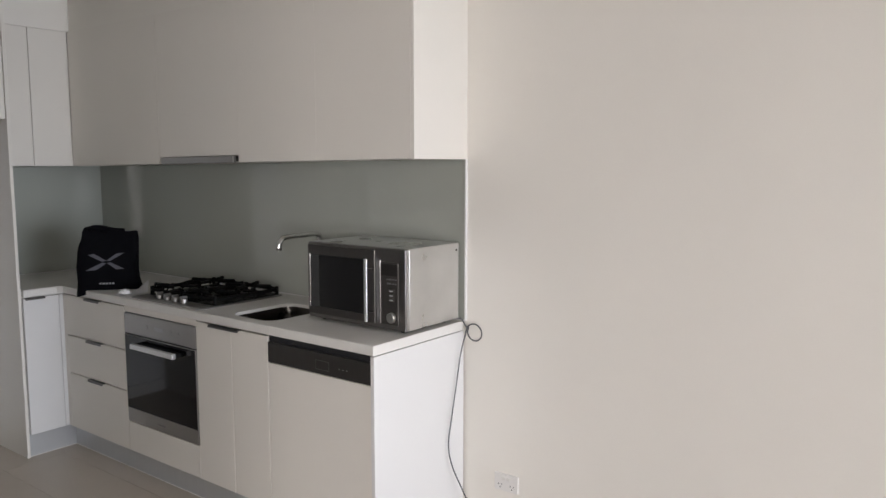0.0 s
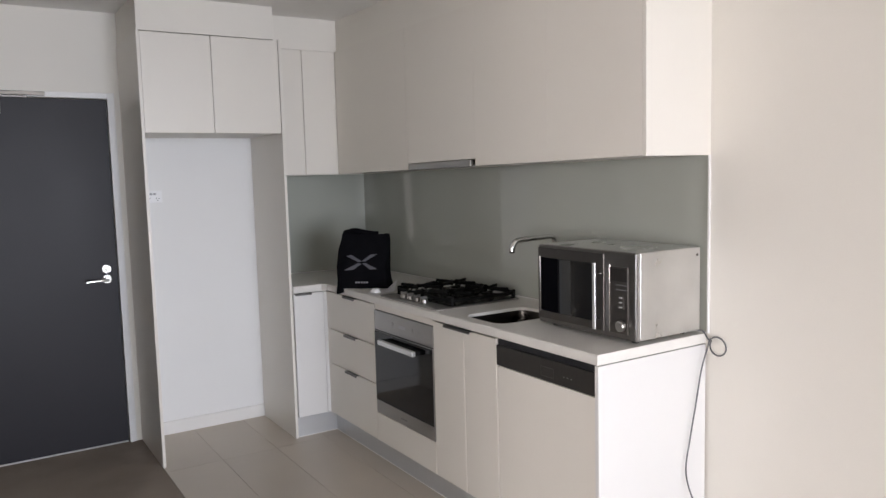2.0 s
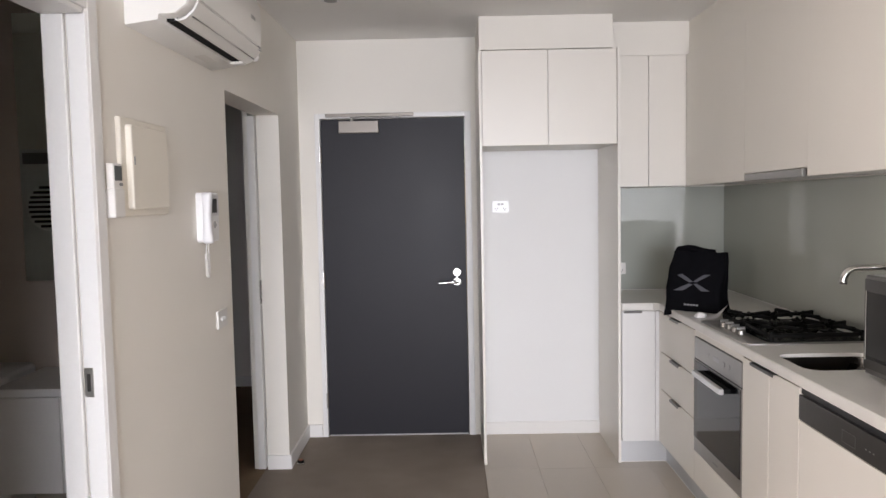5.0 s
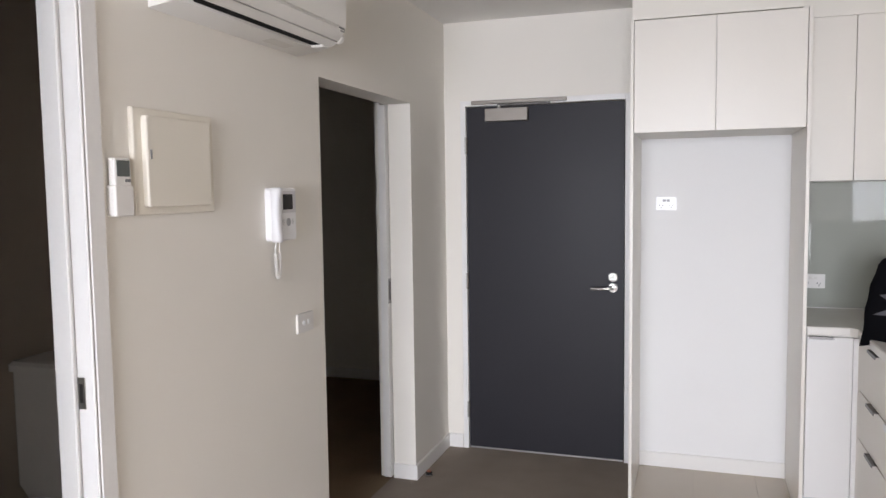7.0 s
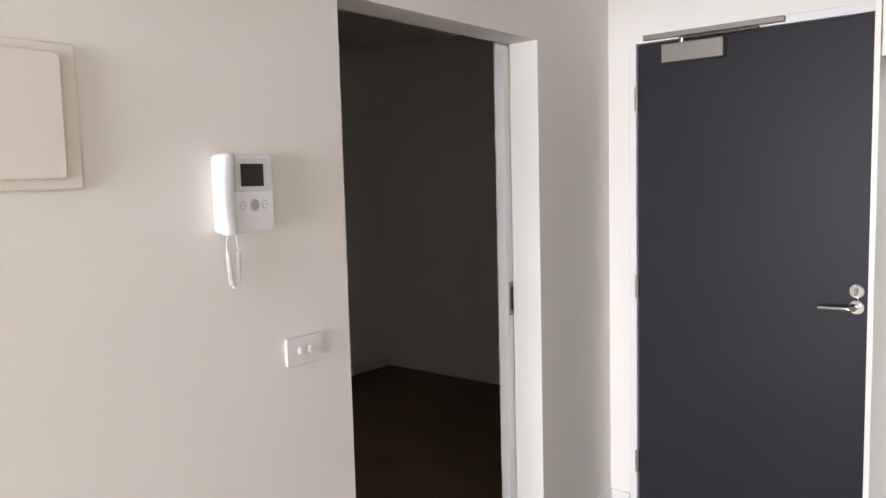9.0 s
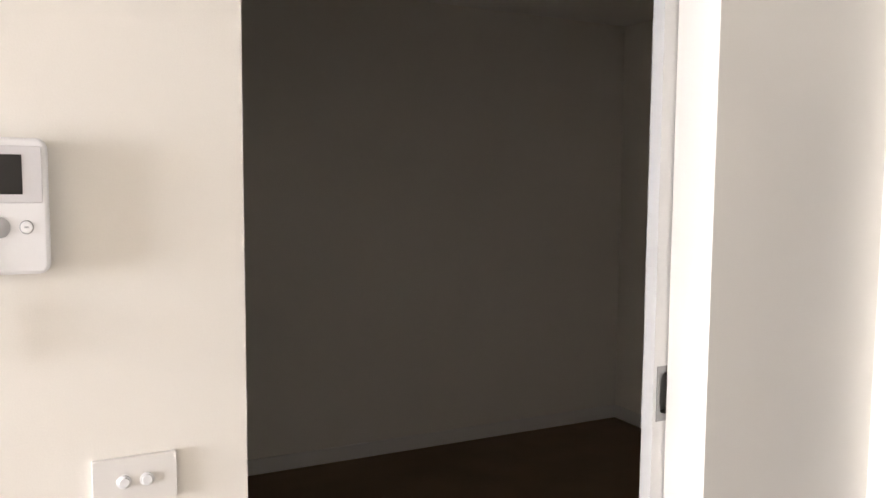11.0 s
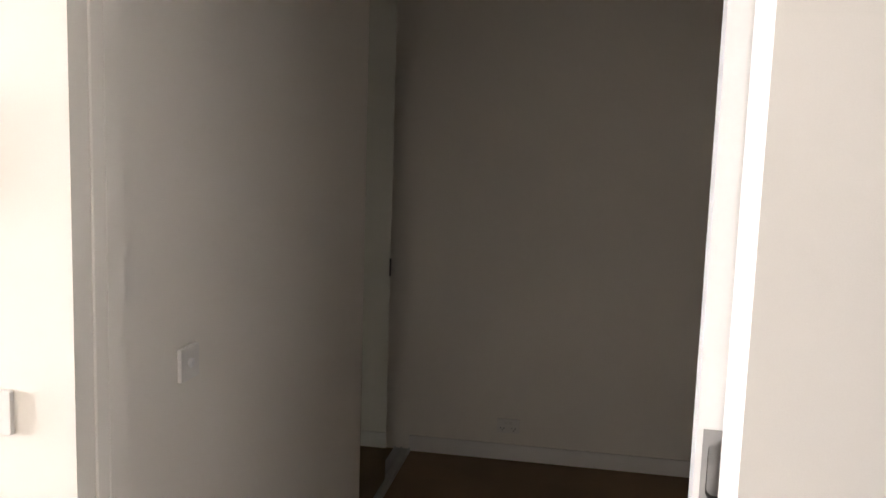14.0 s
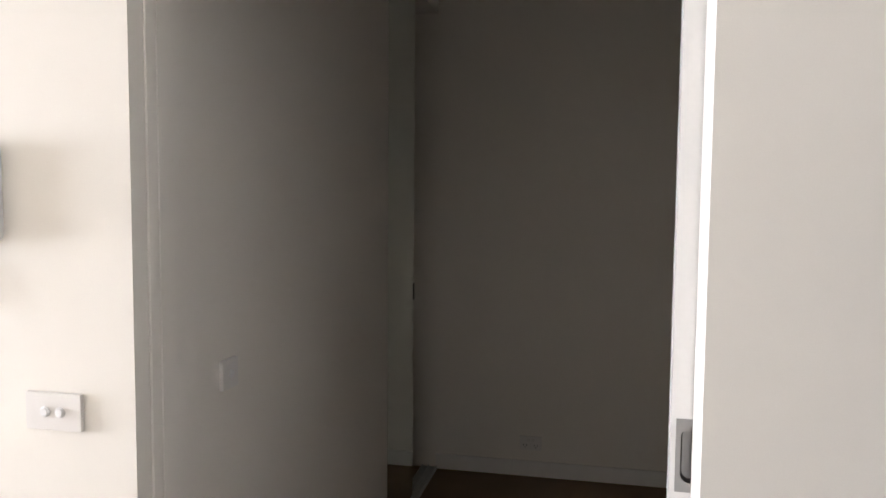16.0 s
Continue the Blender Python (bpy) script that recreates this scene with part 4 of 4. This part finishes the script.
for u0, u1 in ((-0.035, -0.024), (-0.020, -0.006), (-0.002, 0.010), (0.014, 0.024), (0.028, 0.040)):
    patch("print_mark", ((u0, 0.030), (u1, 0.031), (u1, 0.039), (u0, 0.038)), MARKGREY, "pale printed mark")

# paper left on the worktop
bm = bmesh.new()
g = []
for i in range(9):
    row = []
    for j in range(6):
        u, v = i / 8 - 0.5, j / 5 - 0.5
        p = Vector((2.202 + 0.105 * u + 0.075 * v, -1.148 + 0.150 * u - 0.160 * v, BT + 0.003 + 0.045 * max(0, v + 0.05) + 0.12 * max(0, v - 0.1) * max(0, u + 0.3) + 0.03 * max(0, -v - 0.2) ** 2 + 0.005 * noise.noise(Vector((u * 4, v * 4, 1)))))
        row.append(bm.verts.new(p))
    g.append(row)
for i in range(8):
    for j in range(5):
        bm.faces.new((g[i][j], g[i + 1][j], g[i + 1][j + 1], g[i][j + 1]))
bmesh.ops.solidify(bm, geom=bm.faces[:], thickness=0.0008)
paper = tagged(part("paper_leaflet", smooth(bm, 60), PAPER), "small curled white paper leaflet lying on the worktop", "leaflet")
tagged(part("cloth_tag", smooth(loft([[(2.165 + a * math.cos(k * math.pi / 6) * (0.034 + 0.008 * math.sin(5 * k)), -1.135 + a * math.sin(k * math.pi / 6) * (0.026 + 0.007 * math.cos(7 * k)), BT + 0.006 + h) for k in range(12)] for a, h in ((1, 0), (0.9, 0.010), (0.6, 0.018), (0.25, 0.022))])), PAPER), "crumpled white paper tag beside the black bag", "paper tag")

# ---- air conditioner ----
ac = thing("air_conditioner", (0.1, -2.16, 2.07), "white wall-mounted split air conditioner with open flap", "air conditioner")
A0, A1 = -2.575, -1.752
prof = [(0.001, 2.066), (0.10, 2.079), (0.104, 2.096), (0.128, 2.096), (0.150, 2.098), (0.186, 2.122), (0.203, 2.160), (0.206, 2.22), (0.204, 2.30), (0.192, 2.338), (0.165, 2.352), (0.001, 2.354)]
bm = loft([[(x * (0.985 if e else 1) + 0.0, y, z + (0.002 if e else 0)) for x, z in prof] for y, e in ((A0, 1), (A0 + 0.006, 0), (A1 - 0.006, 0), (A1, 1))])
part("housing", smooth(bm, 25), ACPL, ac)
part("air_slot", box(0.103, 0.136, A0 + 0.06, A1 - 0.06, 2.087, 2.0985, 0.001), RUBBER, ac, "black air outlet slot")
fl = [(0.134, 2.089), (0.148, 2.085), (0.168, 2.092), (0.192, 2.112), (0.207, 2.140)]
rings = []
for y in (A0 + 0.045, A1 - 0.03):
    rings.append([(x, y, z) for x, z in fl] + [(x - 0.004, y, z + 0.006) for x, z in reversed(fl)])
flap = part("flap", smooth(loft(rings), 30), ACPL, ac, "white louvre flap")
part("seam", box(0.2045, 0.2075, A0 + 0.012, A1 - 0.012, 2.150, 2.1518, 0.0003), CABEDGE, ac)
part("pivot_cover", smooth(disc((0.176, A1 - 0.03, 2.118), (0, 1, 0), 0.020, 0.028, 20, 0.004)), ACPL, ac)
part("badge", box(0.204, 0.2075, A1 - 0.16, A1 - 0.10, 2.235, 2.25, 0.0004), ALU, ac)
part("rating_label", loft([[(0.03, y, 2.0694), (0.068, y, 2.0743), (0.068, y, 2.0750), (0.03, y, 2.0700)] for y in (A1 - 0.30, A1 - 0.15)]), CABEDGE, ac, "pale rating label")
for gx, gz in ((0.181, 2.1020),):
    part("flap_rib", smooth(tube([(gx, A0 + 0.06, gz), (gx, A1 - 0.04, gz)], 0.0022, 6)), ACPL, flap)
part("slot_end", box(0.098, 0.150, A1 - 0.085, A1 - 0.040, 2.078, 2.088, 0.003), ACPL, ac, "white end piece of the air slot")
part("receiver_window", box(0.192, 0.206, A1 - 0.055, A1 - 0.022, 2.134, 2.150, 0.001), GREYPL, ac)

# ---- fuse board cover, controller, intercom ----
mb = thing("switchboard_cover", (0.01, -2.50, 1.505), "cream metal switchboard cover flush on the wall", "switchboard")


def wall_plate(name, y0, y1, z0, z1, x0, x1, r, m, parent, label="", edge=0.004):
    rings = [[(x, y, z) for y, z in rrect(y0 + i, y1 - i, z0 + i, z1 - i, max(0.001, r - i), 5)] for i, x in ((0, x0), (0, x1 - edge), (edge * 0.4, x1 - edge * 0.35), (edge, x1))]
    return part(name, smooth(loft(rings), 18), m, parent, label)


wall_plate("surround", -2.672, -2.322, 1.504, 1.792, 0.0005, 0.014, 0.004, CREAMPL, mb)
sd = wall_plate("cover_door", -2.640, -2.360, 1.525, 1.772, 0.0142, 0.032, 0.012, CREAMPL, mb)
part("latch", box(0.0315, 0.034, -2.628, -2.622, 1.655, 1.680, 0.0006), GREYPL, sd)
rc = thing("ac_remote", (0.012, -2.73, 1.51), "white air conditioner remote in a wall holder", "remote control")
rb = wall_plate("body", -2.757, -2.697, 1.508, 1.655, 0.006, 0.026, 0.006, SWPL, rc)
wall_plate("holder", -2.761, -2.693, 1.504, 1.585, 0.0005, 0.029, 0.006, SWPL, rc, "white wall holder")
wall_plate("display", -2.750, -2.704, 1.607, 1.648, 0.0262, 0.0275, 0.002, LCDG, rb, "grey display", 0.0006)
for y in (-2.717, -2.706):
    wall_plate("button", y - 0.0045, y + 0.0045, 1.592, 1.601, 0.0262, 0.0282, 0.003, GREYPL, rb, "", 0.001)
ic = thing("intercom", (0.02, -1.95, 1.395), "white video intercom handset with small dark screen", "intercom")
ib = wall_plate("body", -2.014, -1.866, 1.390, 1.577, 0.0005, 0.040, 0.014, BRIGHTPL, ic, "", 0.005)
wall_plate("screen_bezel", -1.979, -1.873, 1.488, 1.566, 0.0402, 0.042, 0.003, BEZEL, ib, "pale grey screen surround", 0.001)
wall_plate("screen", -1.963, -1.897, 1.500, 1.554, 0.0421, 0.0432, 0.001, LCD, ib, "small dark screen", 0.0006)


def oval(y, z, r, x0, x1):
    return smooth(loft([[(x, y + q * math.cos(2 * math.pi * k / 24), z + q * 1.12 * math.sin(2 * math.pi * k / 24)) for k in range(24)] for q, x in ((r, x0), (r, x1 - 0.0004), (r * 0.94, x1))]))


part("button", oval(-1.926, 1.455, 0.0128, 0.0400, 0.0430), SWGREY, ib, "grey oval call button")
for y in (-1.958, -1.894):
    bt = part("button", oval(y, 1.455, 0.0088, 0.0400, 0.0412), SWGREY, ib, "thin grey button outline")
    cap = part("button_cap", oval(y, 1.455, 0.0074, 0.0405, 0.0422), BRIGHTPL, bt)
    part("button_mark", box(0.0421, 0.0426, y - 0.0026, y + 0.0026, 1.4538, 1.4562, 0.0002), SWGREY, bt)
# handset: a broad rounded grip over the whole height, its ends fuller than its waist
rings = []
for k in range(25):
    f = k / 24
    z = 1.387 + 0.191 * f
    end = math.sqrt(max(0.0, 1 - max(0.0, abs(2 * f - 1) - 0.90) ** 2 / 0.0121))
    waist = math.sin(f * math.pi)
    w, d = 0.0190 * (0.5 + 0.5 * end), (0.021 - 0.006 * waist) * (0.6 + 0.4 * end)
    ring = []
    for j in range(28):
        c, n_ = math.cos(2 * math.pi * j / 28), math.sin(2 * math.pi * j / 28)
        ring.append((0.0395 + d * math.copysign(abs(c) ** 0.7, c), -2.0005 - 0.0035 * waist + w * math.copysign(abs(n_) ** 0.75, n_), z))
    rings.append(ring)
smooth(part("handset", loft(rings), HANDSET, ic, "white curved handset"), 60)
coil = []
turns = 38
for k in range(461):
    f = k / 460
    if f < 0.44:
        g = f / 0.44
        base, d = Vector((0.028, -2.000 + 0.006 * g, 1.346 - 0.074 * g)), Vector((0, 0.08, -1))
    elif f > 0.56:
        g = (f - 0.56) / 0.44
        base, d = Vector((0.028, -1.976 + 0.006 * g, 1.272 + 0.074 * g)), Vector((0, 0.08, 1))
    else:
        a = math.pi * (f - 0.44) / 0.12
        base = Vector((0.028, -1.985 - 0.009 * math.cos(a), 1.272 - 0.010 * math.sin(a)))
        d = Vector((0, math.sin(a), -math.cos(a)))
    side = d.normalized().cross(Vector((1, 0, 0)))
    ang = f * 2 * math.pi * turns
    coil.append(base + Vector((0.0050 * math.cos(ang), 0, 0)) + side * (0.0050 * math.sin(ang)))
smooth(part("coiled_cord", tube(coil, 0.0019, 5), SWPL, ic, "white coiled cord"), 80)
part("cord_tail", smooth(tube(spline([(0.034, -1.999, 1.392), (0.030, -2.003, 1.370), (0.028, -2.000, 1.346)], 5), 0.002, 8), 80), WPLAST, ic)
part("cord_tail", smooth(tube(spline([(0.028, -1.970, 1.346), (0.030, -1.974, 1.370), (0.034, -1.981, 1.392)], 5), 0.002, 8), 80), WPLAST, ic)
# smoke alarm / downlight seen at the ceiling edge
dl = thing("downlight", (0.37, -0.98, H - 0.006), "small round recessed ceiling downlight, switched off", "downlight")
part("rim", smooth(disc((0.37, -0.98, H - 0.0005), (0, 0, -1), 0.048, 0.006, 28, 0.002)), WPLAST, dl)
part("lens", smooth(disc((0.37, -0.98, H - 0.0066), (0, 0, -1), 0.032, 0.002, 24, 0.0006)), GREYPL, dl, "grey unlit lens")

# ---- bedroom wardrobe ----
wd = thing("wardrobe", (-2.22, -1.70, 0), "built-in wardrobe with a mirrored sliding door half open", "wardrobe")
WX0, WX1 = -2.682, -1.757
mdr = part("sliding_door", box(-2.206, WX1 - 0.002, -1.632, -1.612, 0.02, 2.41, 0.001), ALU, wd, "mirrored sliding door in thin frame")
part("mirror", box(-2.196, WX1 - 0.006, -1.6118, -1.6085, 0.030, 2.40, 0.0005), MIRROR, mdr, "tall mirror panel")
part("finger_pull", box(-2.204, -2.188, -1.6084, -1.6062, 0.985, 1.065, 0.0008), DARKSTEEL, mdr, "small dark finger pull")
part("sliding_door", box(-2.28, WX1 - 0.02, -1.668, -1.648, 0.02, 2.41, 0.001), ALU, wd, "second sliding door pushed behind")
part("bottom_track", multi((WX0, WX1, -1.680, -1.590, 0.0005, 0.006), (WX0, WX1, -1.598, -1.594, 0.006, 0.018), (WX0, WX1, -1.642, -1.638, 0.006, 0.016), (WX0, WX1, -1.676, -1.672, 0.006, 0.016)), ALU, wd, "aluminium floor track")
part("back_panel", box(WX0, WX1, -1.868, -1.860, 0.0, 2.19, 0.0005), CABEDGE, wd)

# ---- bathroom, glimpsed through its doorway ----
van = thing("vanity", (-0.42, -2.1, 0.54), "white wall-hung bathroom vanity with basin top", "vanity")
part("cabinet", box(-0.625, -0.18, -2.28, -1.952, 0.545, 0.888, 0.002), TRIM, van)
part("vanity_door", box(-0.622, -0.403, -2.300, -2.281, 0.55, 0.886, 0.0015), TRIM, van)
part("vanity_door", box(-0.400, -0.182, -2.300, -2.281, 0.55, 0.886, 0.0015), TRIM, van)
part("basin_top", box(-0.632, -0.176, -2.306, -1.952, 0.889, 0.918, 0.004, seg=2), CERAMIC, van, "white ceramic basin top")
mc = thing("mirror_cabinet", (-0.40, -2.0, 1.27), "wall-hung bathroom mirror cabinet above the vanity", "mirror cabinet")
part("cabinet", box(-0.60, -0.18, -2.092, -1.952, 1.272, 2.22, 0.002), TRIM, mc)
part("mirror_door", box(-0.60, -0.18, -2.104, -2.093, 1.268, 2.224, 0.001), MIRROR, mc, "mirrored cabinet door")
dy = thing("tumble_dryer", (-1.05, -3.65, 1.05), "white wall-mounted tumble dryer with round vent", "dryer")
part("body", box(-1.36, -0.80, -3.818, -3.45, 1.03, 1.84, 0.006, seg=2), WPLAST, dy)
grille = part("vent_ring", smooth(disc((-1.20, -3.45, 1.53), (0, 1, 0), 0.13, 0.012, 32, 0.003)), WPLAST, dy)
for k in range(9):
    z = 1.53 + (k - 4) * 0.026
    hw = math.sqrt(max(0.0, 0.118 ** 2 - (z - 1.53) ** 2))
    part("vent_slot", box(-1.20 - hw, -1.20 + hw, -3.4385, -3.4370, z - 0.007, z + 0.007, 0.0005), RUBBER, grille, "dark vent slot")
part("control_strip", box(-1.34, -0.82, -3.449, -3.444, 1.76, 1.82, 0.001), GREYPL, dy)
tl = thing("toilet", (-0.86, -2.2, 0), "white ceramic toilet with tall cistern", "toilet")
part("cistern", smooth(loft([[(x, y, z) for x, y in rrect(-1.04 + i, -0.665 - i, -2.16 + i, -1.953 - i * 0.2, 0.03, 5)] for i, z in ((0.02, 0.40), (0.0, 0.46), (0, 0.90))])), CERAMIC, tl)
part("cistern_lid", smooth(loft([[(x, y, z) for x, y in rrect(-1.05 + i, -0.655 - i, -2.17 + i, -1.953 - i * 0.2, 0.03, 5)] for i, z in ((0.0, 0.901), (0, 0.925), (0.012, 0.938))])), CERAMIC, tl)
part("pan", smooth(loft([[(-0.852 + a * math.cos(2 * math.pi * k / 28), -2.33 + b_ * math.sin(2 * math.pi * k / 28), z) for k in range(28)] for a, b_, z in ((0.11, 0.18, 0.0), (0.10, 0.17, 0.1), (0.15, 0.22, 0.30), (0.18, 0.25, 0.39))])), CERAMIC, tl)
part("seat_lid", smooth(loft([[(-0.852 + a * math.cos(2 * math.pi * k / 28), -2.33 + b_ * math.sin(2 * math.pi * k / 28), z) for k in range(28)] for a, b_, z in ((0.185, 0.25, 0.391), (0.19, 0.255, 0.405), (0.16, 0.22, 0.42))])), WPLAST, tl)

# ---- kitchen floor tiles ----
def tile_mesh(w, d):
    bm = box(-w / 2, w / 2, -d / 2, d / 2, -0.003, 0.006, 0.0005)
    me = bpy.data.meshes.new("tile")
    bm.to_mesh(me)
    bm.free()
    me.materials.append(TILE)
    return me


XS = [1.119, 1.424, 1.737, 2.050, 2.363]
YS = [-0.001, -0.64, -1.845, -2.949]
meshes = {}
for i in range(len(XS) - 1):
    for j in range(len(YS) - 1):
        w, d = XS[i + 1] - XS[i] - 0.0012, YS[j] - YS[j + 1] - 0.0012
        key = (round(w, 4), round(d, 4))
        if key not in meshes:
            meshes[key] = tile_mesh(*key)
        ob = new("tile", meshes[key])
        ob.parent = kitchen_floor
        ob.matrix_parent_inverse = Matrix.Translation(-ORIGIN[kitchen_floor])
        ob.location = ((XS[i] + XS[i + 1]) / 2, (YS[j] + YS[j + 1]) / 2, -0.0055 + 0.0004 * random.random())
